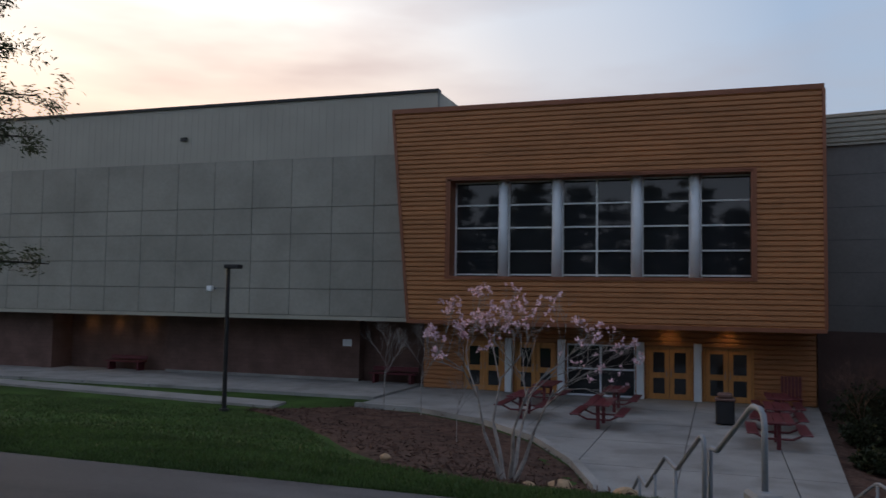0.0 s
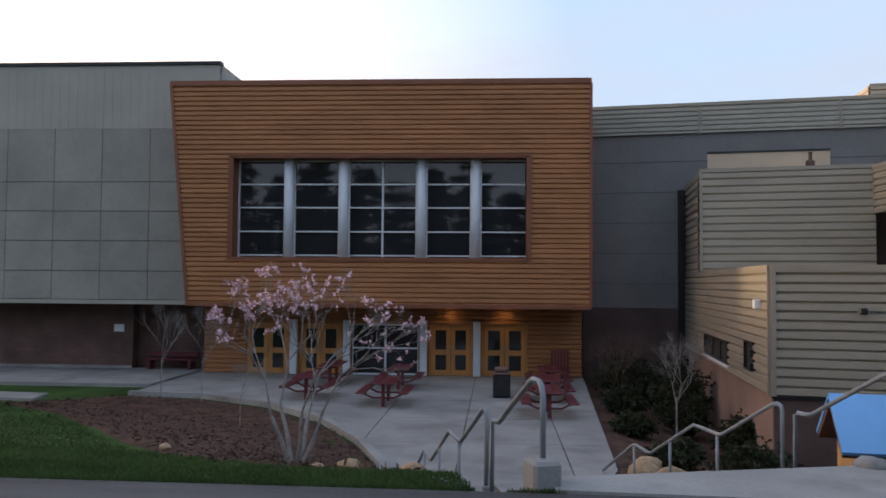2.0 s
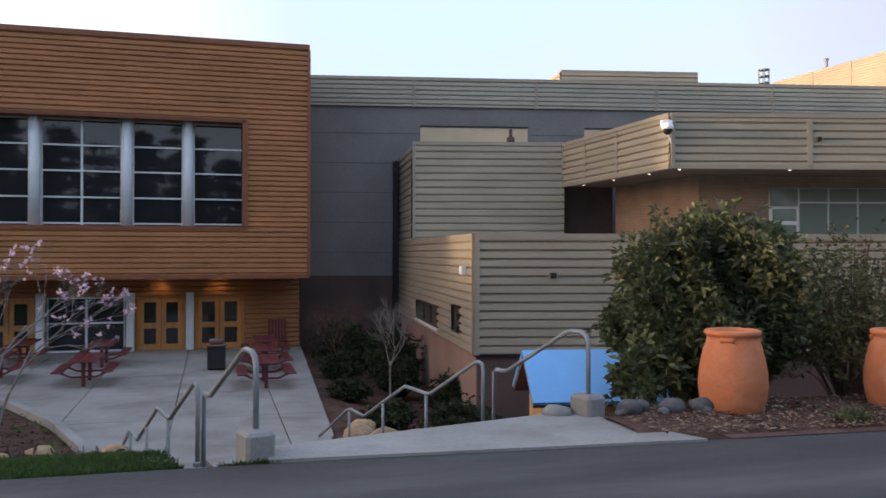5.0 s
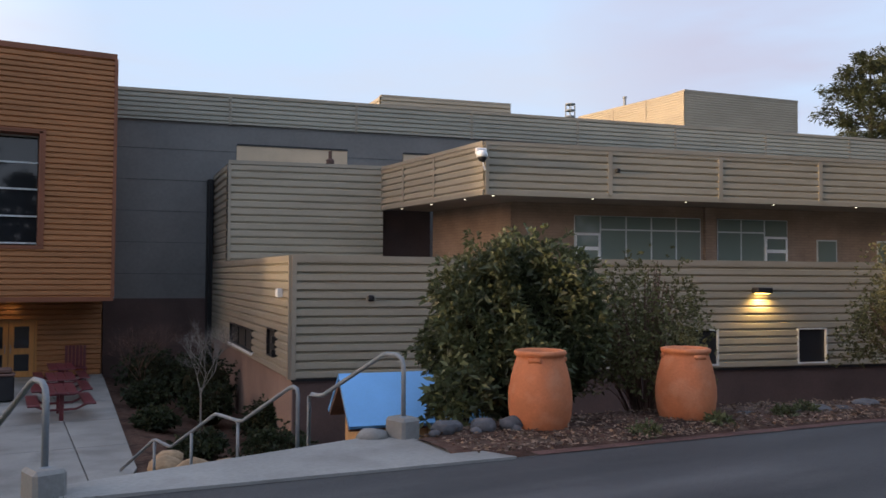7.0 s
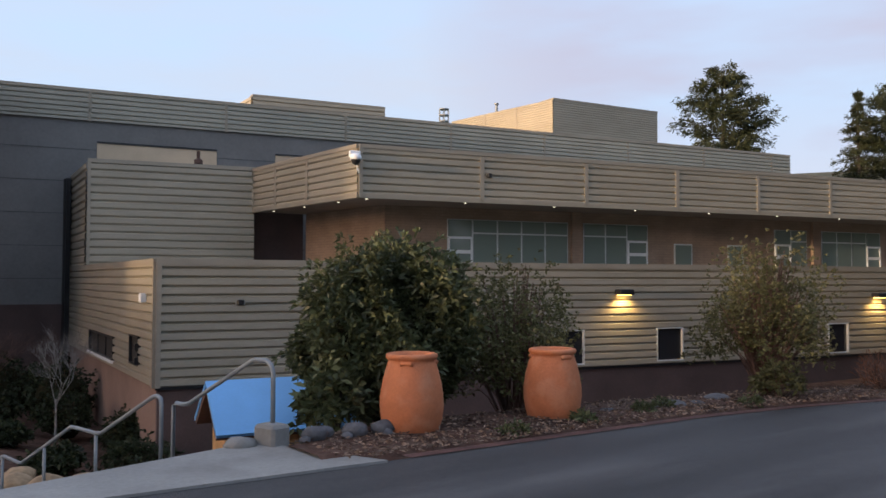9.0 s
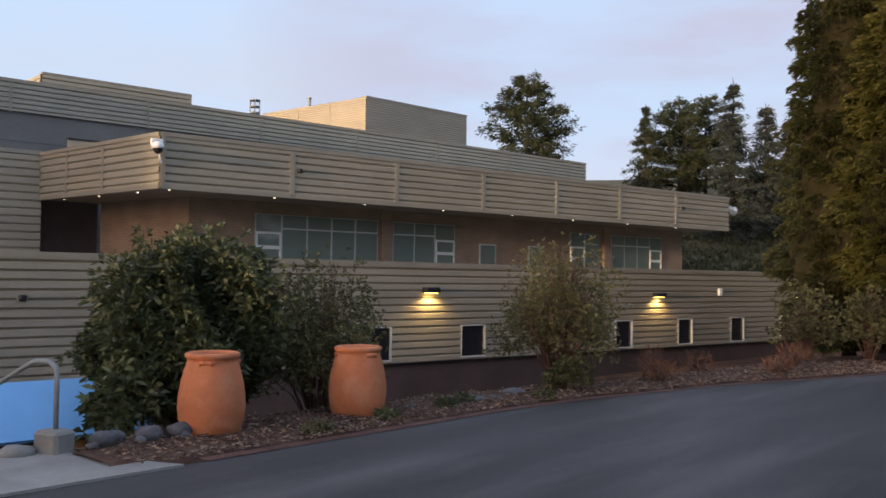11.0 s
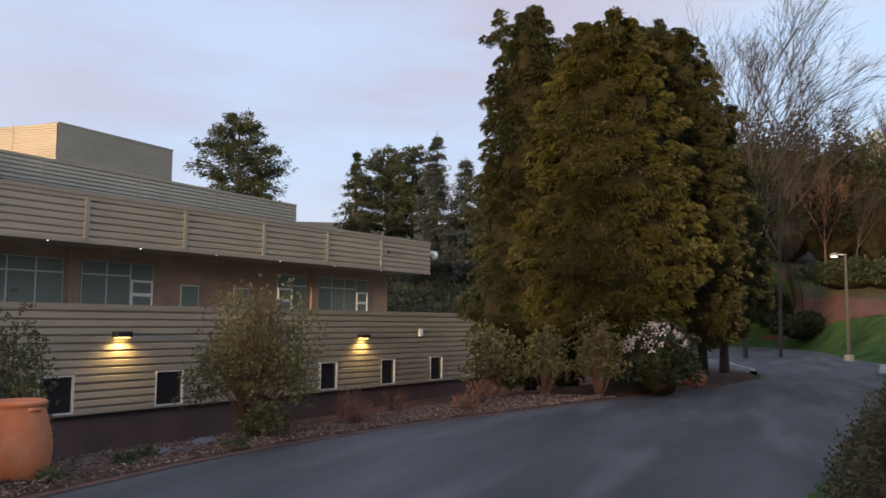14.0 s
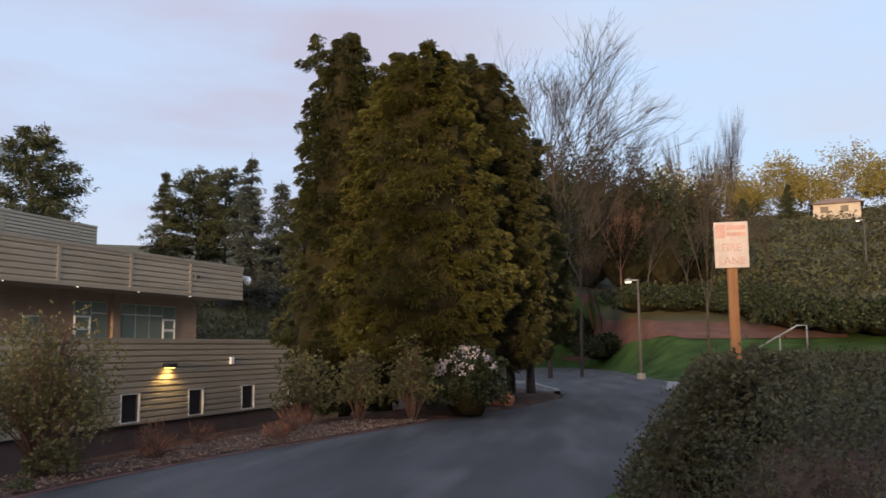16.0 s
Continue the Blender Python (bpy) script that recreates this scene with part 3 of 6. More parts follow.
cols = [-7.16, -5.3, -2.68, -0.86]  # centres of the four white columns
edges = [W0 + 0.12] + [e for c in cols for e in (c - 0.17, c + 0.17)] + [W1 - 0.06]
rows_z = [2.54, 3.34, 4.15, 4.94, 5.73]
for c in cols:
    part("column", lathe(bmesh.new(), [(0.165, WZ0 + 1.68), (0.165, WZ1 + 1.59)], 16, c + 4, wy - 0.14), WHITE_PAINT, big, "white round column", True)
for a, b in zip(edges[::2], edges[1::2]):
    spans = [(a, b)] if b - a < 2.1 else [(a, (a + b) / 2), ((a + b) / 2, b)]
    for a2, b2 in spans:
        for z0, z1 in zip(rows_z, rows_z[1:]):
            part("pane", one_box(a2 + 4 + 0.02, b2 + 4 - 0.02, wy + 0.06, wy + 0.075, z0 + 1.67, z1 + 1.63), GLASS, big)
    bars = bmesh.new()
    for z in rows_z:
        box(bars, a + 4, b + 4, wy, wy + 0.1, z + 1.625, z + 1.675)
    for x in [spans[0][0], spans[-1][1]] + ([spans[0][1]] if len(spans) > 1 else []):
        box(bars, x + 4 - 0.03, x + 4 + 0.03, wy - 0.005, wy + 0.105, WZ0 + 1.65, WZ1 + 1.62)
    part("mullion", bars, ALU, big)

# ground floor front with doors
DOORS = [(-9.16, -7.58), (-7.22, -5.66), (-2.55, -1.0), (-0.68, 0.95)]
GLAZED = (-5.3, -2.92)
gaps = [-10.7] + [e for a, b in sorted(DOORS + [GLAZED]) for e in (a, b)] + [2.84]
for a, b in zip(gaps[::2], gaps[1::2]):
    ribbed("front_wall", (a, DY), (b, DY), -1.65, 0.16, 0.165, 0.045, ORANGE, block)
ribbed("front_wall", (-10.7, DY), (2.84, DY), 0.16, 0.88, 0.165, 0.045, ORANGE, block, label="tan-orange ribbed wall under the overhang")
ribbed("side_wall", (2.84, DY), (2.84, 31.5), -1.65, 0.88, 0.165, 0.045, ORANGE, block)
# sheet behind the doors, painted near-black as interior shade
part("inner_wall", one_box(-10.7 + 4, 2.8 + 4, 0.35, 0.5, 0, 2.5), ROOM_SHADE, block)
for x in (-7.4, -5.48, -2.735, -0.84):
    part("column", one_box(x + 4 - 0.13, x + 4 + 0.13, -0.22, -0.04, 0, 1.95, bevel=0.02), WHITE_PAINT, block, "white-painted pier between doors")
for a, b in DOORS:
    d = part("door", one_box(a + 4, b + 4, 0.02, 0.1, 1.76, 1.83), DOOR_WOOD, block, "honey-coloured wooden double door")
    mid = (a + b) / 2
    for x in (a, b - 0.07):
        part("jamb", one_box(x + 4, x + 4 + 0.07, 0.02, 0.1, 0, 1.76), DOOR_WOOD, d)
    for l0, l1, hand_x in ((a + 0.08, mid - 0.008, mid - 0.1), (mid + 0.008, b - 0.08, mid + 0.06)):
        leaf = bmesh.new()
        g0, g1 = l0 + 0.15, l1 - 0.15
        for x0, x1, z0, z1 in ((l0, g0, 0, 1.76), (g1, l1, 0, 1.76), (g0, g1, 0, 0.2), (g0, g1, 0.72, 0.92), (g0, g1, 1.6, 1.76)):
            box(leaf, x0 + 4, x1 + 4, 0.04, 0.085, z0 + 0.01, z1 - 0.004)
        part("door_leaf", leaf, DOOR_WOOD, d)
        for z0, z1 in ((0.2, 0.72), (0.92, 1.6)):
            part("pane", one_box(g0 + 4, g1 + 4, 0.06, 0.07, z0, z1), GLASS, d)
        part("handle", tube(bmesh.new(), [(hand_x + 4, 0.035, 0.78), (hand_x + 4, -0.02, 0.78), (hand_x + 4, -0.02, 1.02), (hand_x + 4, 0.035, 1.02)], 0.012, 6), STEEL, d)
gw = part("window", one_box(GLAZED[0] + 4, GLAZED[1] + 4, 0.14, 0.2, 0.02, 1.82), ROOM_SHADE, block)
bars = bmesh.new()
for x in (GLAZED[0], (GLAZED[0] + GLAZED[1]) / 2, GLAZED[1]):
    box(bars, x + 4 - 0.035, x + 4 + 0.035, 0.0, 0.1, 0, 1.82)
for z in (0.03, 0.95, 1.79):
    box(bars, GLAZED[0] + 4, GLAZED[1] + 4, 0.005, 0.095, z - 0.03, z + 0.03)
part("mullion", bars, WHITE_PAINT, gw)
for x0, x1 in ((GLAZED[0], (GLAZED[0] + GLAZED[1]) / 2), ((GLAZED[0] + GLAZED[1]) / 2, GLAZED[1])):
    for z0, z1 in ((0.06, 0.92), (0.98, 1.76)):
        part("pane", one_box(x0 + 4.03, x1 + 3.97, 0.05, 0.06, z0, z1), GLASS, gw)
for a, b in DOORS[2:]:
    part("downlight", lathe(bmesh.new(), [(0.06, 2.49), (0.06, 2.52)], 12, (a + b) / 2 + 4, -0.35), LAMP_WARM, block, "lit recessed downlight")
    lamp = new("door_lamp", bpy.data.lights.new("door_lamp", "SPOT"))
    lamp.data.energy, lamp.data.color, lamp.data.spot_size, lamp.data.spot_blend, lamp.data.shadow_soft_size = 10, (1, 0.66, 0.3), radians(130), 0.8, 0.06
    lamp.matrix_world = look(Vector(((a + b) / 2, DY - 0.35, 0.82)) * K, Vector(((a + b) / 2, DY - 0.33, -1)) * K)

# ---- gym hall ----
GY, GX = 28.2, -10.6
gym = thing("gymnasium_building", -30, 30, -1.65, "large gym hall with grey metal panels over brown block", "building")


def at_gym(x0, x1, y0, y1, z0, z1, bevel=0.0):
    return one_box(x0 + 30, x1 + 30, y0 - 30, y1 - 30, z0 + 1.65, z1 + 1.65, bevel)


part("wall", at_gym(-64, -9.9, GY + 0.06, GY + 0.3, 0.9, 9.3), GREY_DARK, gym)
panel_mesh = {}
rows_g = [0.97, 1.97, 3.03, 4.07, 5.1, 7.0]
for i in range(31):
    x1 = GX - 1.73 * i
    for z0, z1 in zip(rows_g, rows_g[1:]):
        h = round(z1 - z0, 3)
        if h not in panel_mesh:
            first = part("panel", one_box(-1.722, -0.008, 0, 0.06, 0.012, h - 0.012, bevel=0.006), GREY_PANEL, gym)
            panel_mesh[h] = first.data
            first.location = Vector((x1 + 30, GY - 30, z0 + 1.65)) * K
        else:
            finish_ob = new("panel", panel_mesh[h])
            finish_ob.parent = gym
            finish_ob.location = Vector((x1 + 30, GY - 30, z0 + 1.65)) * K
ribs = bmesh.new()
for i in range(170):
    box(ribs, -10.3 + 30 - 0.32 * i, -10.22 + 30 - 0.32 * i, GY - 30 + 0.034, GY - 30 + 0.06, 7.02 + 1.65, 9.25 + 1.65)
box(ribs, -64 + 30, -9.9 + 30, GY - 30 + 0.04, GY - 30 + 0.08, 7.0 + 1.65, 9.27 + 1.65)
part("upper_siding", ribs, surface("pale_ribbed_siding", (0.34, 0.33, 0.29), 0.6, 0.05, 0.08, 0.5, 0.05), gym, "paler grey ribbed siding")
part("coping", at_gym(-64, -9.85, GY - 0.03, GY + 0.3, 9.25, 9.36), DARK_METAL, gym, "dark roof-edge flashing")
part("roof", at_gym(-64, -9.9, GY + 0.2, 52, 9.0, 9.2), GREY_BAND, gym)
part("end_wall", at_gym(-10.1, -9.9, GY + 0.3, 52, 0.9, 9.3), surface("end_siding", (0.29, 0.285, 0.25), 0.6), gym)
part("sill_trim", at_gym(-64, -10.45, GY - 0.05, GY + 0.2, 0.82, 0.96), GREY_BAND, gym)
part("soffit", at_gym(-64, -10.45, GY, 31, 0.86, 0.9), DARK_METAL, gym)
for x0, x1, y in ((-64, -28.0, 29.2), (-28.0, -22.6, 30.4), (-22.6, -13.6, 30.0), (-13.6, -10.6, 30.5)):
    part("base_wall", at_gym(x0, x1, y, y + 0.4, -1.68, 0.87), BRICK_BROWN, gym, "brown split-face block wall")
for x, y in ((-28.0, 29.2), (-13.6, 30.0)):
    part("return_wall", at_gym(x - 0.15, x + 0.003, y + 0.01, 30.9, -1.68, 0.87), BRICK_BROWN, gym)
part("plinth", at_gym(-22.6, -13.6, 29.94, 30.0, -1.66, -1.5), CONCRETE, gym)
part("notice", at_gym(-14.3, -13.93, 29.95, 29.99, -0.25, 0.02), PLASTIC_WHITE, gym, "small white notice board")
part("vent", at_gym(-20.9, -20.6, GY - 0.1, GY, 7.9, 8.05, 0.02), DARK_METAL, gym)
for x in (-26.9, -25.4, -23.8):
    part("downlight", lathe(bmesh.new(), [(0.07, 2.46), (0.07, 2.5)], 12, x + 30, 0.05), LAMP_WARM, gym, "lit recessed downlight")
    lamp = new("soffit_lamp", bpy.data.lights.new("soffit_lamp", "SPOT"))
    lamp.data.energy, lamp.data.color, lamp.data.spot_size, lamp.data.spot_blend = 10, (1, 0.6, 0.25), radians(110), 0.9
    lamp.matrix_world = look(Vector((x, 30.05, 0.8)) * K, Vector((x, 30.2, -1)) * K)

# ---- slate wall and band between the block and the wing ----
back = thing("rear_hall_building", 20, 28, -1.65, "slate-grey hall with a pale ribbed band along its top", "building")
BP, BQ = Vector((1.5, 30.9)), Vector((40.0, 23.7))
LEN = (BQ - BP).length
wall_box("wall", BP, BQ, -2.3, 8.1, 0.4, GREY_DARK, back)
wall_box("base_wall", BP, BQ, -2.3, 0.8, 0.0, BASE_BROWN, back, 0.04, "dark brown base wall")
ribbed("band", along(BP, BQ, 0, 0.05), along(BP, BQ, LEN, 0.05), 7.05, 8.05, 0.17, 0.05, GREY_BAND, back, label="pale ribbed metal band")
wall_box("coping", BP, BQ, 8.03, 8.14, 0.5, TAUPE_TRIM, back, 0.11)
for k in range(9):
    wall_box("seam", along(BP, BQ, 1 + 4.6 * k), along(BP, BQ, 1.1 + 4.6 * k), 7.03, 8.04, 0, TAUPE_TRIM, back, 0.1)
PANEL_JOINT = surface("panel_joint", (0.085, 0.087, 0.09), 0.8)
for z in (6.05, 4.95, 3.85, 2.75, 1.65, 0.55):
    wall_box("joint", BP, BQ, z, z + 0.018, 0.0, PANEL_JOINT, back, 0.01)

for u0, u1 in ((5.9, 9.93), (12.1, 16.0)):
    wall_box("louvre_panel", along(BP, BQ, u0), along(BP, BQ, u1), 5.2, 6.3, 0.0, CREAM, back, 0.03, "cream clerestory panel")
    wall_box("head_flashing", along(BP, BQ, u0), along(BP, BQ, u1), 6.3, 6.36, 0.0, DARK_METAL, back, 0.06)
roof_box = thing("rooftop_unit", 17, 34, 8.0, "taupe ribbed rooftop plant enclosure", "plant enclosure")
C1, C2, C3 = (14.6, 33.6), (20.64, 32.4), (14.9, 37)
ribbed("screen", C1, C2, 7.6, 9.6, 0.2, 0.06, TAUPE, roof_box)
ribbed("screen", C3, C1, 7.6, 9.6, 0.2, 0.06, TAUPE, roof_box)
wall_box("coping", C1, C2, 9.58, 9.67, 3.2, TAUPE_TRIM, roof_box, 0.06)
pent = thing("rooftop_penthouse", 35, 34, 8.0, "tall ribbed penthouse, its west side lit warm", "penthouse")
C1, C2, C3 = (31.4, 32.3), (38.9, 31.3), (30.9, 40.7)
ribbed("screen", C1, C2, 7.0, 11.45, 0.13, 0.03, TAUPE, pent)
ribbed("screen", C3, C1, 7.0, 11.45, 0.13, 0.03, TAUPE, pent)
for u in (3.0, 5.6):
    wall_box("batten", along(C3, C1, u), along(C3, C1, u + 0.1), 7.0, 11.44, 0, TAUPE_TRIM, pent, 0.05)
part("flue", lathe(bmesh.new(), [(0.08, 3.3), (0.08, 4.1), (0.13, 4.12), (0.13, 4.2)], 10, -3.1, 3.6), STEEL, pent)
wall_box("coping", C1, C2, 11.43, 11.53, 8.0, TAUPE_TRIM, pent, 0.06)
rf = bmesh.new()
prism(rf, [p - Vector((20, 28)) for p in (BP, BQ, BQ + Vector((2, 14)), BP + Vector((2, 14)))], 9.35, 9.5)
part("roof", rf, GREY_BAND, back)
cage = thing("roof_vent_stack", 32.0, 43.0, 8.0, "small open metal vent stack on the roof", "vent stack")
for k in range(4):
    part("ring", lathe(bmesh.new(), [(0.33, 3.5 + 0.4 * k), (0.33, 3.57 + 0.4 * k)], 12, 0, 0), STEEL, cage)
for k in range(6):
    a = k * math.tau / 6
    part("bar", tube(bmesh.new(), [(0.33 * math.cos(a), 0.33 * math.sin(a), -0.2), (0.33 * math.cos(a), 0.33 * math.sin(a), 4.75)], 0.025, 5), STEEL, cage)
fan = thing("roof_fan", 14.0, 26.6, 5.0, "round galvanised roof fan", "roof fan")
part("drum", lathe(bmesh.new(), [(0.55, 0), (0.55, 0.62), (0.66, 0.64), (0.66, 0.74), (0.3, 0.82)], 20), STEEL, fan, smooth=False)

duct = thing("roof_vent", 9.9, 27.2, 5.2, "small rusty brown vent on the roof", "roof vent")
part("pipe", lathe(bmesh.new(), [(0.09, -0.2), (0.09, 0.3), (0.14, 0.32), (0.14, 0.45), (0.06, 0.5), (0.06, 0.75)], 12), BRICK_BROWN, duct)

# ---- classroom wing ----
wing = thing("classroom_building", 16, 18, -2.4, "two-storey classroom wing in taupe ribbed siding with deep canopy", "building")
LC, LR = Vector((5.32, 17.0)), Vector((37.5, 9.48))
LB = Vector((6.56, 30.1))
ANG = math.degrees(math.atan2(LR.y - LC.y, LR.x - LC.x))


def lower_u(x):
    return (x - LC.x) / math.cos(radians(ANG))


def pane_window(p, q, u0, u1, z0, z1, frame_mat, splits=1, rows=1, inside=ROOM_SHADE, name="window", label="", depth=0.1, glass=GLASS):
    """A framed window set in a wall from p to q."""
    a, b = along(p, q, u0), along(p, q, u1)
    w = wall_box(name, a, b, z0, z1, depth + 0.08, inside, wing, -depth, label)
    t = 0.032
    for v0, v1, y0, y1 in ((u0, u0 + t, z0, z1), (u1 - t, u1, z0, z1), (u0 + t, u1 - t, z0, z0 + t), (u0 + t, u1 - t, z1 - t, z1)):
        f = wall_box("window_frame", along(p, q, v0), along(p, q, v1), y0, y1, depth - 0.01, frame_mat, wing, 0.07)
        f.parent = w
    for i in range(splits):
        for j in range(rows):
            v0, v1 = u0 + (u1 - u0) * i / splits, u0 + (u1 - u0) * (i + 1) / splits
            y0, y1 = z0 + (z1 - z0) * j / rows, z0 + (z1 - z0) * (j + 1) / rows
            g = wall_box("pane", along(p, q, v0 + t), along(p, q, v1 - t), y0 + t, y1 - t, 0.0, glass, wing, -depth + 0.03)
            g.parent = w
        if i:
            f = wall_box("mullion", along(p, q, v0 - t / 2), along(p, q, v0 + t / 2), z0 + t, z1 - t, depth - 0.02, frame_mat, wing, 0.03)
            f.parent = w
    for j in range(1, rows):
        y0 = z0 + (z1 - z0) * j / rows
        f = wall_box("mullion", along(p, q, u0 + t), along(p, q, u1 - t), y0 - t / 2, y0 + t / 2, depth - 0.025, frame_mat, wing, 0.025)
        f.parent = w
    return w


low_wins = [(14.4, 15.25), (17.42, 18.26), (20.4, 21.2), (23.4, 24.2), (26.42, 27.2), (29.33, 30.13), (32.4, 33.2)]
opens = [(lower_u(a), lower_u(b), -0.48, 0.4) for a, b in low_wins]
ribbed("siding", LC, LR, -0.55, 1.96, 0.187, 0.06, TAUPE, wing, opens, label="taupe ribbed metal siding")
for u0, u1, z0, z1 in opens:
    pane_window(LC, LR, u0, u1, z0, z1, ALU, 1, 1, depth=0.12)
LL = (LC - LB).length
side_open = [(LL - 8.3, LL - 4.5, -0.38, 0.2), (LL - 2.4, LL - 1.45, -0.25, 0.4)]
ribbed("siding", LB, LC, -0.55, 1.96, 0.187, 0.06, TAUPE, wing, side_open)
# panes here are opaque, painted with the room's darkness instead of glass
pane_window(LB, LC, *side_open[0], DARK_METAL, 3, 1, glass=ROOM_SHADE)
pane_window(LB, LC, *side_open[1], DARK_METAL, 1, 1, glass=ROOM_SHADE)
u0, u1, z0, z1 = side_open[0]
wall_box("window_sill", along(LB, LC, u0 - 0.1), along(LB, LC, u1 + 0.1), z0 - 0.07, z0, 0.02, PLASTIC_WHITE, wing, 0.1, "white window sill")
for k in range(2):
    wall_box("vent_flap", along(LB, LC, side_open[1][1]), along(LB, LC, side_open[1][1] + 0.08), -0.2 + 0.3 * k, -0.05 + 0.3 * k, 0.0, DARK_METAL, wing, 0.14)
wall_box("coping", LC, LR, 1.94, 2.06, 0.3, TAUPE_TRIM, wing, 0.07)
wall_box("coping", LB, LC, 1.94, 2.06, 0.3, TAUPE_TRIM, wing, 0.07)
wall_box("corner_trim", LC, along(LC, LR, 0.1), -0.56, 2.0, 0.05, TAUPE_TRIM, wing, 0.065)
wall_box("corner_trim", along(LB, LC, LL - 0.1), LC, -0.56, 2.0, 0.05, TAUPE_TRIM, wing, 0.065)
wall_box("base_wall", along(LC, LR, 0.05, -0.03), along(LC, LR, 33, -0.03), -2.6, -0.55, 0.3, BASE_BROWN, wing, 0, "dark brown base wall")
wall_box("base_wall", along(LB, LC, 0, -0.03), along(LB, LC, LL - 0.03, -0.03), -2.6, -0.55, 0.3, MAUVE_LIT, wing, 0, "pinkish-brown base wall, coloured paler as the lit side")
wall_box("drip_trim", LC, LR, -0.6, -0.54, 0.05, DARK_METAL, wing, 0.03)

# roof deck of the lower storey
deck = bmesh.new()
prism(deck, [p - Vector((16, 18)) for p in (LC + Vector((0.2, 0.2)), LR + Vector((0, 0.3)), Vector((38, 22)), LB + Vector((0.3, -0.3)))], 1.3 + 2.4, 1.4 + 2.4)
part("roof_deck", deck, GREY_BAND, wing)

# mid block
MC, MR = Vector((6.22, 26.5)), Vector((11.1, 25.36))
ribbed("siding", MC, MR, 1.4, 5.2, 0.236, 0.05, TAUPE, wing)
ribbed("siding", Vector((6.6, 30.2)), MC, 1.9, 5.2, 0.236, 0.05, TAUPE, wing)
wall_box("coping", MC, MR, 5.18, 5.3, 4.0, TAUPE_TRIM, wing, 0.07)
wall_box("corner_trim", MC, along(MC, MR, 0.1), 1.4, 5.2, 0.05, TAUPE_TRIM, wing, 0.065)
wall_box("downpipe", (6.3, 29.9), (6.45, 29.9), -2.3, 5.0, 0.2, DARK_METAL, wing, 0.3, "dark square downpipe")

# upper storey
UC, UR = Vector((13.1, 20.58)), Vector((34.6, 15.56))
UB = Vector((12.9, 25.2))
UL = (UR - UC).length
wall_box("upper_wall", UC, UR, 1.3, 3.9, 0.3, BRICK_TAN, wing, 0, "tan brick upper wall")
wall_box("upper_wall", UB, UC, 1.3, 3.9, 0.3, BRICK_TAN, wing)
wall_box("recess_wall", (11.1, 26.2), (13.0, 25.6), 1.3, 3.9, 0.3, BASE_BROWN, wing)
wall_box("upper_wall", UR, UR + Vector((1.2, 5)), 1.3, 3.9, 0.3, BRICK_TAN, wing)


def upper_u(x):
    return (x - UC.x) * UL / (UR.x - UC.x)


BLIND_GLASS = bpy.data.materials.new("blind_behind_glass")
BLIND_GLASS.use_nodes = True
bb = BLIND_GLASS.node_tree.nodes["Principled BSDF"]
bb.inputs["Base Color"].default_value = (0.17, 0.215, 0.19, 1)
bb.inputs["Roughness"].default_value = 0.5
bb.inputs["Coat Weight"].default_value, bb.inputs["Coat Roughness"].default_value = 1.0, 0.03


def ribbon(x0, x1, splits, opener, z0=2.0, z1=3.5):
    """A strip window with a row of low transoms; opener marks the bay with a white vent sash."""
    u0, u1 = upper_u(x0), upper_u(x1)
    w = wall_box("window", along(UC, UR, u0), along(UC, UR, u1), z0, z1, 0.0, ALU, wing, 0.015, "long window with pale green blinds")
    n = splits
    for i in range(n):
        v0, v1 = u0 + (u1 - u0) * i / n, u0 + (u1 - u0) * (i + 1) / n
        rows = [(z0, z1 - 0.42), (z1 - 0.42, z1)]
        if i == opener:
            rows = [(z0, z0 + 0.5), (z0 + 0.5, z0 + 0.95), (z0 + 0.95, z1)]
        for j, (a, b) in enumerate(rows):
            wall_box("pane", along(UC, UR, v0 + 0.03), along(UC, UR, v1 - 0.03), a + 0.025, b - 0.025, 0.0, BLIND_GLASS, wing, 0.03).parent = w
            if i == opener and j < 2:
                for c0, c1, e0, e1 in ((v0 + 0.02, v1 - 0.02, a, a + 0.055), (v0 + 0.02, v1 - 0.02, b - 0.055, b), (v0 + 0.02, v0 + 0.075, a + 0.055, b - 0.055), (v1 - 0.075, v1 - 0.02, a + 0.055, b - 0.055)):
                    wall_box("sash", along(UC, UR, c0), along(UC, UR, c1), e0, e1, 0.0, PLASTIC_WHITE, wing, 0.06).parent = w
    return w


ribbon(15.05, 19.22, 5, 0)
ribbon(19.8, 22.3, 3, 2)
ribbon(27.84, 29.4, 2, 0)
ribbon(30.14, 33.2, 4, 3)
for x0, x1 in ((23.39, 24.15), (25.7, 26.39)):
    w = wall_box("window", along(UC, UR, upper_u(x0)), along(UC, UR, upper_u(x1)), 2.05, 2.9, 0.0, ALU, wing, 0.02, "small square window")
    wall_box("pane", along(UC, UR, upper_u(x0) + 0.05), along(UC, UR, upper_u(x1) - 0.05), 2.1, 2.85, 0.0, BLIND_GLASS, wing, 0.035).parent = w
for x in (19.5, 29.8):
    wall_box("pilaster", along(UC, UR, upper_u(x) - 0.18), along(UC, UR, upper_u(x) + 0.18), 1.4, 3.88, 0.0, BRICK_TAN, wing, 0.12)

# canopy
CL, CR, CB = Vector((11.25, 19.0)), Vector((34.67, 13.53)), Vector((11.08, 25.4))
CZ0, CZ1 = 3.84, 5.16
FULL = (CR - CL).length
marks = [0, 3.65, 7.14, 10.54, 13.9, 17.2, 20.53, FULL]
for a, b in zip(marks, marks[1:]):
    ribbed("fascia_panel", along(CL, CR, a), along(CL, CR, b), CZ0 + 0.06, CZ1, 0.2, 0.05, TAUPE, wing)
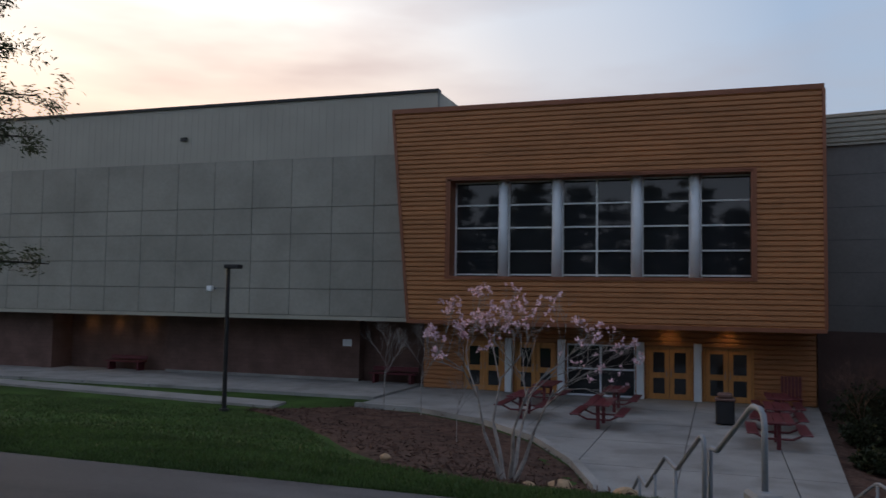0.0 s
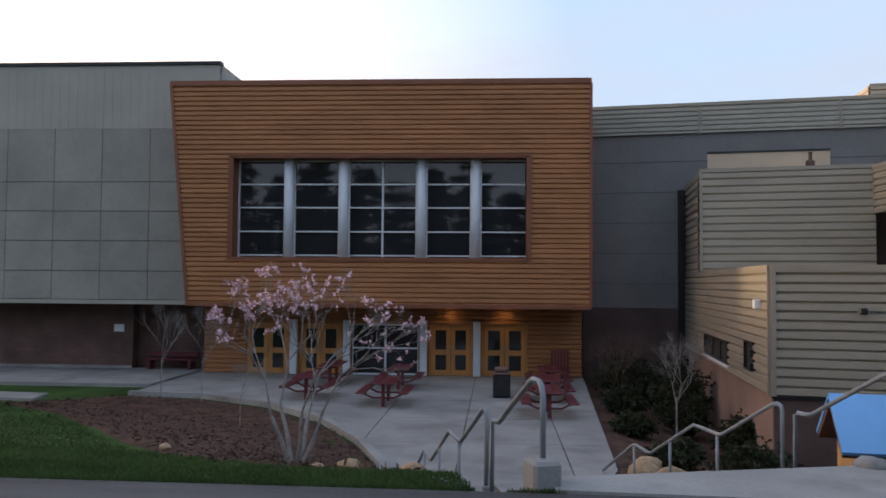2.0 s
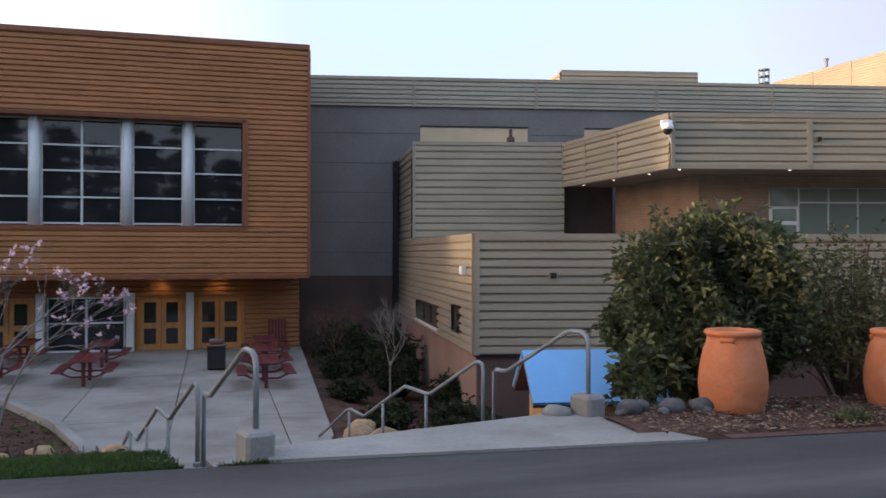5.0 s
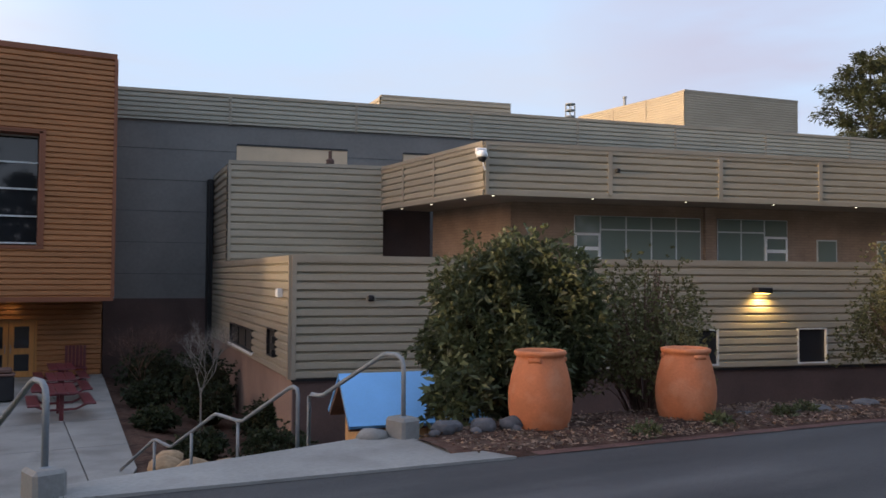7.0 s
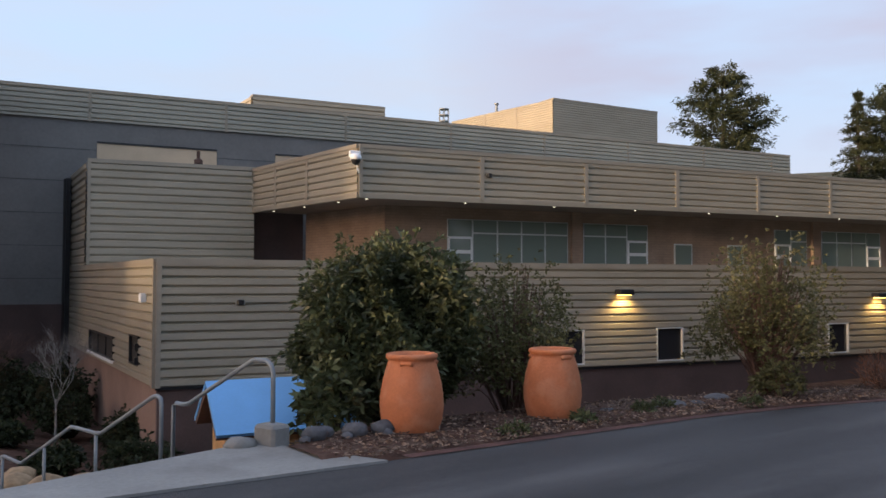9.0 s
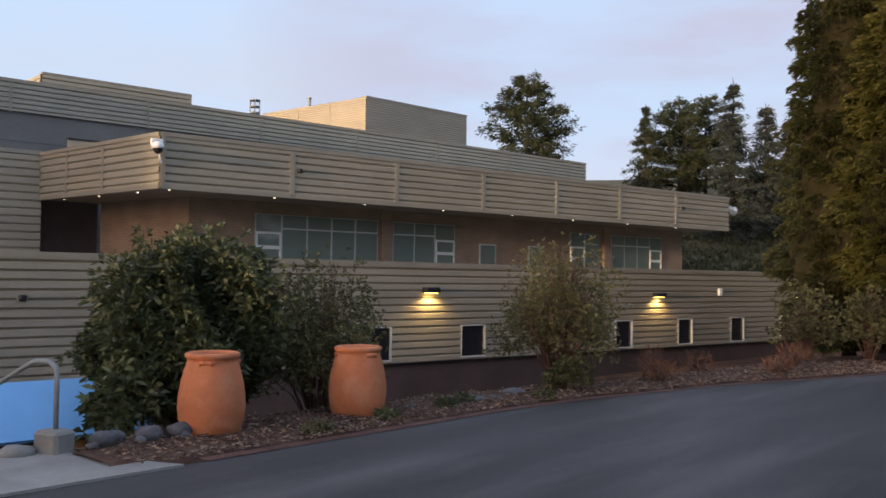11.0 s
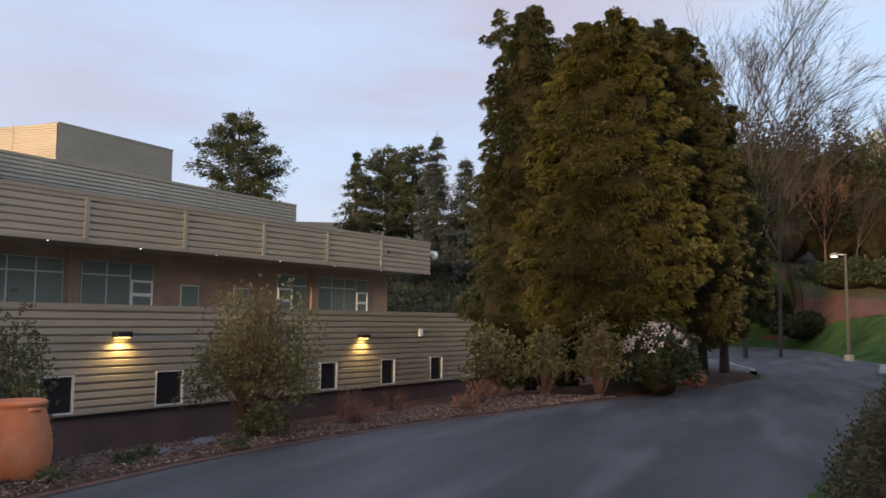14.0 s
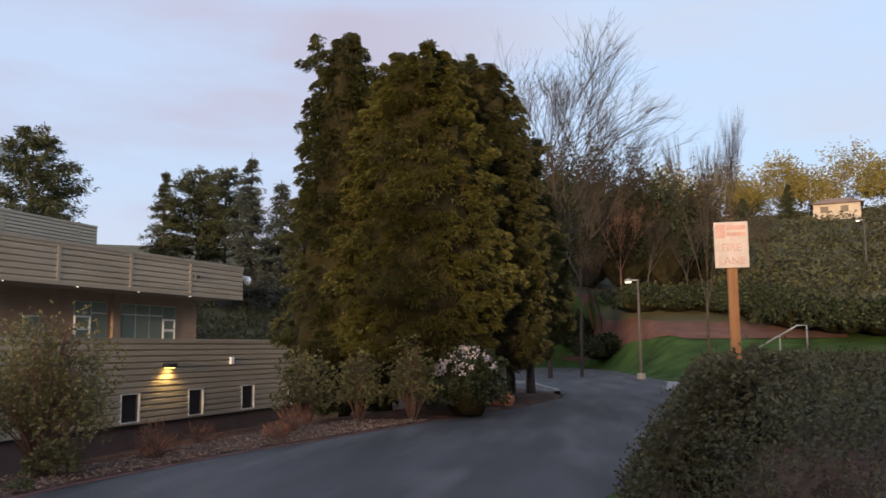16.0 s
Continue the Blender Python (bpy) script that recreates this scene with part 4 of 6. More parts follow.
for a in marks[1:-1]:
    wall_box("batten", along(CL, CR, a - 0.07), along(CL, CR, a + 0.07), CZ0 + 0.02, CZ1, 0, TAUPE_TRIM, wing, 0.06)
side = (CL - CB).length
for a, b in ((0, 1.6), (1.6, 3.6), (3.6, side)):
    ribbed("fascia_panel", along(CB, CL, a), along(CB, CL, b), CZ0 + 0.06, CZ1, 0.2, 0.05, TAUPE, wing)
    wall_box("batten", along(CB, CL, a), along(CB, CL, a + 0.12), CZ0 + 0.02, CZ1, 0, TAUPE_TRIM, wing, 0.06)
for p, q in ((CL, CR), (CB, CL)):
    wall_box("coping", p, q, CZ1 - 0.01, CZ1 + 0.1, 0.3, TAUPE_TRIM, wing, 0.08)
    wall_box("drip_edge", p, q, CZ0 - 0.02, CZ0 + 0.08, 0.1, TAUPE_TRIM, wing, 0.06)
wall_box("corner_trim", CL, along(CL, CR, 0.1), CZ0, CZ1, 0.05, TAUPE_TRIM, wing, 0.075)
ribbed("fascia_panel", CR, CR + Vector((1.3, 5.5)), CZ0 + 0.06, CZ1, 0.2, 0.05, TAUPE, wing)
sof = bmesh.new()
prism(sof, [Vector(p) - Vector((16, 18)) for p in (CL, CR, CR + Vector((1.3, 5.5)), Vector((34, 24)), CB)], CZ0 + 2.4, CZ0 + 2.45)
part("soffit", sof, surface("soffit_board", (0.20, 0.15, 0.115), 0.8, 0, 0.1, 1, 0.05), wing, "brown soffit boards")
top = bmesh.new()
prism(top, [Vector(p) - Vector((16, 18)) for p in (CL, CR, CR + Vector((1.3, 5.5)), Vector((34, 24)), CB)], CZ1 + 2.3, CZ1 + 2.35)
part("canopy_roof", top, GREY_BAND, wing)
for k in range(8):
    c = along(CL, CR, 0.35 + 2.95 * k, -0.35)
    part("downlight", lathe(bmesh.new(), [(0.03, CZ0 + 2.385), (0.03, CZ0 + 2.4)], 10, c.x - 16, c.y - 18), LAMP_WHITE, wing, "small lit downlight")
for k in range(3):
    c = along(CB, CL, 0.8 + 2.0 * k, -0.35)
    part("downlight", lathe(bmesh.new(), [(0.03, CZ0 + 2.385), (0.03, CZ0 + 2.4)], 10, c.x - 16, c.y - 18), LAMP_WHITE, wing, "small lit downlight")
rail_pts = [(11.3, 25.0), (13.0, 24.4)]
part("balcony_rail", tube(bmesh.new(), [(x - 16, y - 18, 2.2 + 2.4) for x, y in rail_pts], 0.03, 6), DARK_METAL, wing)

# wall lamps
for x, z, lit in ((16.36, 1.25, 1), (25.35, 1.12, 1), (33.6, 1.1, 1)):
    p = along(LC, LR, lower_u(x))
    lampy = thing("wall_lamp", p.x, p.y, z, "dark wall lamp glowing warm over the siding", "wall lamp", "wall lamps on the wing", turn=ANG)
    part("housing", one_box(-0.22, 0.22, -0.3, -0.045, 0.02, 0.16, bevel=0.02), DARK_METAL, lampy)
    part("lens", one_box(-0.15, 0.15, -0.25, -0.08, 0.004, 0.02), LAMP_WARM, lampy)
    light = new("lamp_light", bpy.data.lights.new("lamp_light", "SPOT"))
    light.data.energy, light.data.color, light.data.spot_size, light.data.spot_blend, light.data.shadow_soft_size = 95, (1, 0.62, 0.2), radians(150), 0.6, 0.06
    o = along(LC, LR, lower_u(x), 0.24)
    i = along(LC, LR, lower_u(x), 0.08)
    light.matrix_world = look(Vector((o.x, o.y, z - 0.04)) * K, Vector((i.x, i.y, z - 2)) * K)
cctv = thing("security_camera", CL.x, CL.y, 4.75, "white dome security camera on the canopy corner", "security camera", turn=ANG)
part("bracket", one_box(-0.3, 0.0, -0.18, -0.07, 0.12, 0.3, bevel=0.02), PLASTIC_WHITE, cctv)
part("cap", lathe(bmesh.new(), [(0.15, 0.04), (0.155, 0.1), (0.13, 0.17), (0.07, 0.21)], 16, -0.16, -0.26), PLASTIC_WHITE, cctv, smooth=True)
part("dome", lathe(bmesh.new(), [(0.02, -0.1), (0.08, -0.07), (0.12, 0.0), (0.125, 0.04)], 16, -0.16, -0.26), DARK_METAL, cctv, "smoked camera dome", True)
part("arm", tube(bmesh.new(), [(-0.1, -0.1, 0.0), (-0.06, -0.12, -0.2), (-0.02, -0.09, -0.28)], 0.025, 6), PLASTIC_WHITE, cctv)
cam2 = thing("security_camera", 34.9, 13.6, 4.75, "white dome security camera at the canopy end", "security camera")
part("bracket", one_box(0, 0.35, -0.1, 0.02, 0.02, 0.16, bevel=0.02), PLASTIC_WHITE, cam2)
part("dome", lathe(bmesh.new(), [(0.02, -0.22), (0.14, -0.14), (0.17, 0.0), (0.1, 0.16)], 14, 0.45, -0.05), PLASTIC_WHITE, cam2, smooth=True)
for x, z, wall_p, wall_q in ((6.95, 1.16, LC, LR), (15.0, 4.6, CL, CR), (31.6, 4.6, CL, CR)):
    u = (x - wall_p.x) / ((wall_q.x - wall_p.x) / (wall_q - wall_p).length)
    c = along(wall_p, wall_q, u)
    v = thing("wall_vent", c.x, c.y, z, "small dark vent on the siding", "vent", turn=ANG)
    part("hood", one_box(-0.07, 0.07, -0.15, -0.04, -0.06, 0.06, bevel=0.02), DARK_METAL, v)
    part("flange", one_box(-0.11, 0.11, -0.06, -0.045, -0.08, 0.08), TAUPE_TRIM, v)
c = along(LC, LR, lower_u(28.67))
v = thing("junction_box", c.x, c.y, 1.3, "white junction box on the siding", "junction box", turn=ANG)
part("body", one_box(-0.1, 0.1, -0.13, -0.045, -0.13, 0.13, bevel=0.015), PLASTIC_WHITE, v)
c = along(LB, LC, LL - 0.7)
v = thing("floodlight", c.x, c.y, 1.25, "pale floodlight on the side wall", "floodlight")
part("body", one_box(-0.2, -0.06, -0.07, 0.07, -0.1, 0.1, bevel=0.02), PLASTIC_WHITE, v)
part("bracket", one_box(-0.1, 0, -0.04, 0.04, -0.04, 0.04), STEEL, v)

# ---- stair rails ----
def rail(offset):
    base = TOP + SIDE * offset
    r = thing("handrail", base.x, base.y, 0, "galvanised steel handrail stepping down the stairs", "handrail", "stair handrails")
    runs = ([(-0.2, 0.2), (-0.2, 0.72), (-0.17, 0.8), (-0.09, 0.835), (0.08, 0.835), (0.16, 0.81), (1.24, 0.28), (1.34, 0.265), (1.47, 0.265), (1.53, 0.235), (1.53, -0.5)],
            [(1.77, -0.5), (1.77, 0.22), (1.79, 0.29), (1.86, 0.31), (1.95, 0.29), (3.1, -0.26), (3.22, -0.275), (3.75, -0.265), (3.86, -0.27), (5.25, -0.93), (5.38, -0.935), (5.8, -0.91), (5.92, -0.94), (7.2, -1.62)])
    for way in runs:
        part("rail", tube(bmesh.new(), [(DOWN.x * u, DOWN.y * u, z) for u, z in way], 0.025, 8), STEEL, r, smooth=True)
    for u, z in ((3.22, -0.275), (4.58, -0.61), (5.86, -0.925)):
        part("post", tube(bmesh.new(), [(DOWN.x * u, DOWN.y * u, stair_z(u) - 0.02), (DOWN.x * u, DOWN.y * u, z)], 0.022, 8), STEEL, r, smooth=True)
    for u in (-0.2, 1.53, 1.77):
        foot = 0.2 if u < 0 else stair_z(u)
        part("base_collar", lathe(bmesh.new(), [(0.045, foot - 0.02), (0.045, foot + 0.02), (0.028, foot + 0.03)], 10, DOWN.x * u, DOWN.y * u), STEEL, r)
    pl = thing("plinth", base.x + DOWN.x * -0.2, base.y + DOWN.y * -0.2, 0, "rough concrete plinth under the handrail post", "plinth", "stair plinths", turn=16)
    part("block", one_box(-0.12, 0.12, -0.14, 0.16, -0.25, 0.22, bevel=0.03), CONCRETE, pl)


rail(-0.12)
rail(3.28)


# ---- site furniture ----
def lump(bm, x, y, z, r, seed, squash=0.7, sub=2):
    n = bmesh.ops.create_icosphere(bm, subdivisions=sub, radius=1.0)
    for v in n["verts"]:
        d = 1 + 0.22 * noise.noise(v.co * 1.6 + Vector((seed * 3.1, seed, 0)))
        v.co = Vector((x + v.co.x * r * d, y + v.co.y * r * d * 0.85, z + v.co.z * r * squash * d))
    return bm


def pot(x, y, h, r, turn):
    p = thing("terracotta_pot", x, y, 0.0, "tall terracotta pot with rolled rim and small lugs", "pot", "terracotta pots by the road", turn=turn)
    prof = [(0.78, 0.0), (0.84, 0.025), (0.95, 0.18), (1.0, 0.34), (0.985, 0.48), (0.92, 0.64), (0.83, 0.79), (0.755, 0.88), (0.735, 0.91), (0.755, 0.925), (0.80, 0.94), (0.82, 0.965), (0.80, 0.99), (0.73, 1.0), (0.62, 0.985), (0.57, 0.95), (0.58, 0.86), (0.55, 0.8)]
    part("body", lathe(bmesh.new(), [(a * r, b * h) for a, b in prof], 48), TERRACOTTA, p, smooth=True)
    for s in range(3):
        a = s * math.tau / 3 + 3.9
        bm = bmesh.new()
        c = Vector((math.cos(a), math.sin(a)))
        sdir = Vector((-c.y, c.x))
        tube(bm, [(c.x * r * 0.73 + sdir.x * k, c.y * r * 0.73 + sdir.y * k, h * 0.875 - 0.05 * abs(k) * 4 + 0.02) for k in (-0.07, -0.03, 0.03, 0.07)], 0.028, 8)
        part("lug", bm, TERRACOTTA, p, smooth=True)
    part("soil", lathe(bmesh.new(), [(0.58 * r, 0.82 * h), (0.58 * r, 0.84 * h)], 20), MULCH, p)


pot(5.02, 7.42, 0.86, 0.345, 0)
pot(6.88, 7.18, 0.84, 0.345, 40)

shed = thing("playhouse", 5.33, 10.25, -1.6, "small wooden playhouse with a bright blue roof", "playhouse", turn=-10)
for i in range(14):
    part("board", one_box(-1.25 + 0.18 * i, -1.08 + 0.18 * i, -0.5, -0.46, 0, 1.3), PINE_BOARD, shed)
for i in range(6):
    part("board", one_box(-1.25, -1.21, -0.45 + 0.16 * i, -0.3 + 0.16 * i, 0, 1.32 + 0.35 * (1 - abs(i - 2.5) / 2.5)), PINE_BOARD, shed)
for s in (-1, 1):
    slope = bmesh.new()
    box(slope, -1.45, 1.45, -0.02, 0.92, -0.025, 0.025, turn=Matrix.Translation((0, 0, 1.9)) @ Matrix.Rotation(math.pi if s < 0 else 0, 4, "Z") @ Matrix.Rotation(radians(-38), 4, "X"))
    part("roof_panel", slope, BLUE_ROOF, shed, "bright blue painted roof")
    under = bmesh.new()
    box(under, -1.44, 1.44, -0.02, 0.9, -0.09, -0.027, turn=Matrix.Translation((0, 0, 1.9)) @ Matrix.Rotation(math.pi if s < 0 else 0, 4, "Z") @ Matrix.Rotation(radians(-38), 4, "X"))
    part("roof_board", under, BRICK_BROWN, shed)
part("door", one_box(-0.5, 0.2, -0.53, -0.5, 0.05, 1.1), BASE_BROWN, shed)


def picnic_table(x, y, turn, first=[]):
    m_ = pose(x * K, y * K, -1.65 * K, 0, 0, turn)
    if first:
        return copy_thing(first[0], m_)
    t = thing("picnic_table", x, y, -1.65, "maroon coated-steel picnic table with attached benches", "picnic table", "picnic tables on the plaza", turn=turn)
    for i in range(3):
        part("plank", one_box(-0.9, 0.9, -0.33 + 0.225 * i, -0.12 + 0.225 * i, 0.62, 0.66, bevel=0.012), MAROON, t)
    for s in (-1, 1):
        part("bench", one_box(-0.9, 0.9, s * 0.57 - 0.13, s * 0.57 + 0.13, 0.37, 0.41, bevel=0.015), MAROON, t)
    for s in (-0.55, 0.55):
        part("post", one_box(s - 0.045, s + 0.045, -0.045, 0.045, 0, 0.62), MAROON, t)
        part("arm", tube(bmesh.new(), [(s, -0.57, 0.37), (s, -0.3, 0.24), (s, 0.3, 0.24), (s, 0.57, 0.37)], 0.028, 6), MAROON, t)
    first.append(t)
    return t


for x, y, a in ((-5.45, 23.5, 90), (-5.45, 26.8, 90), (-3.15, 22.5, 90), (-3.15, 26.0, 90), (1.15, 21.1, 90), (1.3, 23.6, 90), (1.45, 26.1, 90)):
    picnic_table(x, y, a)
chair = thing("patio_chair", 2.0, 28.2, -1.65, "maroon slatted metal chair against the wall", "chair")
part("seat", one_box(-0.3, 0.3, -0.3, 0.25, 0.36, 0.4, bevel=0.01), MAROON, chair)
for i in range(6):
    part("slat", one_box(-0.3 + 0.105 * i, -0.22 + 0.105 * i, 0.25, 0.29, 0.4, 1.05), MAROON, chair)
for sx in (-0.27, 0.24):
    for sy in (-0.28, 0.22):
        part("leg", one_box(sx, sx + 0.04, sy, sy + 0.04, 0, 0.36), MAROON, chair)
for x, y in ((-24.6, 29.9), (-12.1, 29.9)):
    b = thing("bench", x, y, -1.6, "low maroon bench beside the brown wall", "bench", "benches by the wall")
    part("seat", one_box(-0.95, 0.95, -0.22, 0.22, 0.34, 0.4, bevel=0.015), MAROON, b)
    part("backrest", one_box(-0.95, 0.95, 0.2, 0.24, 0.45, 0.62, bevel=0.01), MAROON, b)
    for s in (-0.75, 0.75):
        part("leg", one_box(s - 0.04, s + 0.04, -0.2, 0.22, 0, 0.34), MAROON, b)
bin_ = thing("trash_bin", 0.0, 24.2, -1.65, "dark square litter bin with a brown lid", "litter bin")
part("body", one_box(-0.25, 0.25, -0.25, 0.25, 0.03, 0.66, bevel=0.03), DARK_METAL, bin_)
part("lid", one_box(-0.27, 0.27, -0.27, 0.27, 0.66, 0.72, bevel=0.02), BRICK_BROWN, bin_)
part("hood", one_box(-0.2, 0.2, -0.18, 0.2, 0.72, 0.86, bevel=0.04), BRICK_BROWN, bin_)

pole = thing("street_lamp", -13.62, 20.7, height(-13.62, 20.7), "tall dark lamp post with a flat head, unlit", "street lamp")
part("pole", lathe(bmesh.new(), [(0.068, -0.1), (0.056, 4.12)], 12), DARK_METAL, pole)
part("head", one_box(-0.08, 0.4, -0.14, 0.14, 4.06, 4.18, bevel=0.02), DARK_METAL, pole)
part("base_plate", lathe(bmesh.new(), [(0.14, -0.05), (0.14, 0.04), (0.09, 0.06)], 12), DARK_METAL, pole)

# stop-zone sign on the bank
sg = thing("fire_lane_sign", 7.3, -1.645, height(7.3, -1.645) - 0.05, "faded white and red sign on a cedar post", "road sign", turn=-97)
zt = 2.335 - height(7.3, -1.645) + 0.05
part("post", one_box(-0.04, 0.04, -0.045, 0.045, 0, zt + 0.12, bevel=0.008), POST_WOOD, sg)
part("plate", one_box(-0.135, 0.135, -0.062, -0.05, zt, zt + 0.385, bevel=0.004), SIGN_WHITE, sg, "faded white sign plate")
for x0, x1, z0, z1 in ((-0.12, -0.045, 0.25, 0.365), (-0.035, 0.115, 0.32, 0.355), (-0.035, 0.115, 0.265, 0.295)):
    part("print_bar", one_box(x0, x1, -0.066, -0.0615, zt + z0, zt + z1), SIGN_RED, sg)
for word, zz in (("FIRE", 0.14), ("LANE", 0.03)):
    cu = bpy.data.curves.new("lettering", "FONT")
    cu.body, cu.size, cu.align_x, cu.extrude = word, 0.088 * K, "CENTER", 0.001
    tmp = new("lettering", cu)
    mesh = bpy.data.meshes.new_from_object(tmp.evaluated_get(bpy.context.evaluated_depsgraph_get()))
    bpy.data.objects.remove(tmp)
    o = finish("lettering", mesh, SIGN_RED, sg, "faded red word")
    o.matrix_local = pose(0, -0.064 * K, (zt + zz) * K, 90, 0, 0)
hyd = thing("fire_hydrant", 74.8, 0.5, height(74.8, 0.5), "red fire hydrant beside the road", "hydrant")
part("barrel", lathe(bmesh.new(), [(0.21, -0.1), (0.21, 0.08), (0.14, 0.1), (0.14, 0.72), (0.18, 0.75), (0.16, 0.87), (0.06, 0.97)], 14), RED_PAINT, hyd)
part("outlet", tube(bmesh.new(), [(-0.27, 0, 0.56), (0.27, 0, 0.56)], 0.08, 8), RED_PAINT, hyd)


# ---- plants ----
def unit(v):
    return v / np.maximum(1e-9, np.linalg.norm(v, axis=-1, keepdims=True))


def leaf_arrays(rng, c, d, length, width, droop=0.15):
    """Folded lozenge leaves at points c along directions d."""
    n = len(c)
    d = unit(d)
    side = unit(np.cross(d, unit(rng.normal(size=(n, 3)))))
    length, width = np.broadcast_to(length, n)[:, None], np.broadcast_to(width, n)[:, None]
    down = np.array([0, 0, -1.0]) * length * droop
    v = np.stack([c, c + d * length * 0.5 + side * width, c + d * length + down, c + d * length * 0.5 - side * width], 1)
    return v.reshape(-1, 3), np.arange(4 * n).reshape(n, 4)


def foliage(name, rng, c, d, length, width, material, parent, droop=0.15, label=""):
    v, f = leaf_arrays(rng, c, d, length, width, droop)
    return cloud_part(name, v, f, material, parent, label)


class Sticks:
    """Many tapered twigs gathered into one mesh."""

    def __init__(self, sides=4):
        self.v, self.f, self.sides = [], [], sides

    def add(self, p, q, r0, r1):
        p, q = Vector(p), Vector(q)
        d = (q - p).normalized()
        a = d.orthogonal().normalized()
        b = d.cross(a)
        n, s = len(self.v), self.sides
        for c, r in ((p, r0), (q, r1)):
            self.v += [tuple(c + r * (math.cos(k * math.tau / s) * a + math.sin(k * math.tau / s) * b)) for k in range(s)]
        self.f += [(n + k, n + (k + 1) % s, n + s + (k + 1) % s, n + s + k) for k in range(s)]

    def part(self, name, material, parent, label=""):
        return cloud_part(name, self.v, self.f, material, parent, label, smooth=True)


def lumps(rng, h, a, seed):
    return 0.5 * np.sin(3 * a + 2.1 * h + seed) + 0.35 * np.sin(7 * a - 3.3 * h + 2 * seed) + 0.3 * np.sin(5.1 * h + 2 * a + seed)


def column_tree(x, y, tall, radius, low, material, seed, label, clumps=1700, leaders=4, top_power=0.42):
    """A columnar evergreen: puffs of drooping sprays over a core painted dark as inner shade."""
    rng = np.random.default_rng(seed)
    t = thing("cypress_tree", x, y, height(x, y), label, "tree", "cypress trees by the road")
    part("trunk", lathe(bmesh.new(), [(0.2, -0.1), (0.15, 0.8), (0.12, tall * 0.5), (0.02, tall * 0.95)], 10), BARK, t)

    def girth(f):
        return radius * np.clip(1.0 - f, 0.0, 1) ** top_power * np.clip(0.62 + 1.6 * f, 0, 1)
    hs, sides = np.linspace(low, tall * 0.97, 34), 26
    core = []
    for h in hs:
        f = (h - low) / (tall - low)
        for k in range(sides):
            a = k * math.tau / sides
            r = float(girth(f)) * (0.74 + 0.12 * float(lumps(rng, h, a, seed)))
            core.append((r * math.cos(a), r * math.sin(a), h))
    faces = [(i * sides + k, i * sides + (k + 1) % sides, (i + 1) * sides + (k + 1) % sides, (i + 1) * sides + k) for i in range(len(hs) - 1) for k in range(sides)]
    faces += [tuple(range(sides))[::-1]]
    cloud_part("crown_shade_core", core, faces, CROWN_SHADE, t)
    f = rng.uniform(0, 1, clumps) ** 0.9 * 0.985
    h = low + f * (tall - low)
    a = rng.uniform(0, math.tau, clumps)
    r = girth(f) * (0.95 + 0.14 * lumps(rng, h, a, seed)) + rng.uniform(-0.36, 0.16, clumps)
    r = np.maximum(r, 0.03)
    # a few leaders stand clear of the top
    lead = leaders * 16
    la = np.repeat(rng.uniform(0, math.tau, leaders), 16)
    lr = np.repeat(rng.uniform(0.2, 0.62, leaders), 16) * radius
    lt = np.repeat(rng.uniform(0.0, 0.3, leaders), 16) + tall * 0.985 - 0.5 * (lr / radius) ** 2 * tall * 0.12
    fall = rng.uniform(0, 1, lead)
    h, a, r = np.concatenate([h, lt - fall * 1.1]), np.concatenate([a, la]), np.concatenate([r, lr + rng.normal(0, 0.28, lead) * (0.1 + fall)])
    clumps = len(h)
    out = np.stack([np.cos(a), np.sin(a), np.zeros(clumps)], 1)
    centre = out * r[:, None] + np.stack([0 * h, 0 * h, h], 1)
    per = 125
    size = np.repeat(rng.uniform(0.13, 0.31, clumps) * (0.6 + 0.35 * np.clip((tall - h) / 3, 0, 1)), per)[:, None]
    c, o = np.repeat(centre, per, 0), np.repeat(out, per, 0)
    n = unit(rng.normal(size=c.shape) + o * 0.7 + np.array([0, 0, 0.75]))
    c = c + n * size * rng.uniform(0.72, 1.08, (len(c), 1)) * np.array([1.1, 1.1, 0.6]) - np.array([0, 0, 0.25]) * size
    d = n * 0.6 + o * 0.75 + np.array([0, 0, -0.2]) + rng.normal(size=c.shape) * 0.3
    foliage("crown", rng, c, d, rng.uniform(0.06, 0.14, len(c)), rng.uniform(0.012, 0.021, len(c)), material, t, 0.3)
    return t


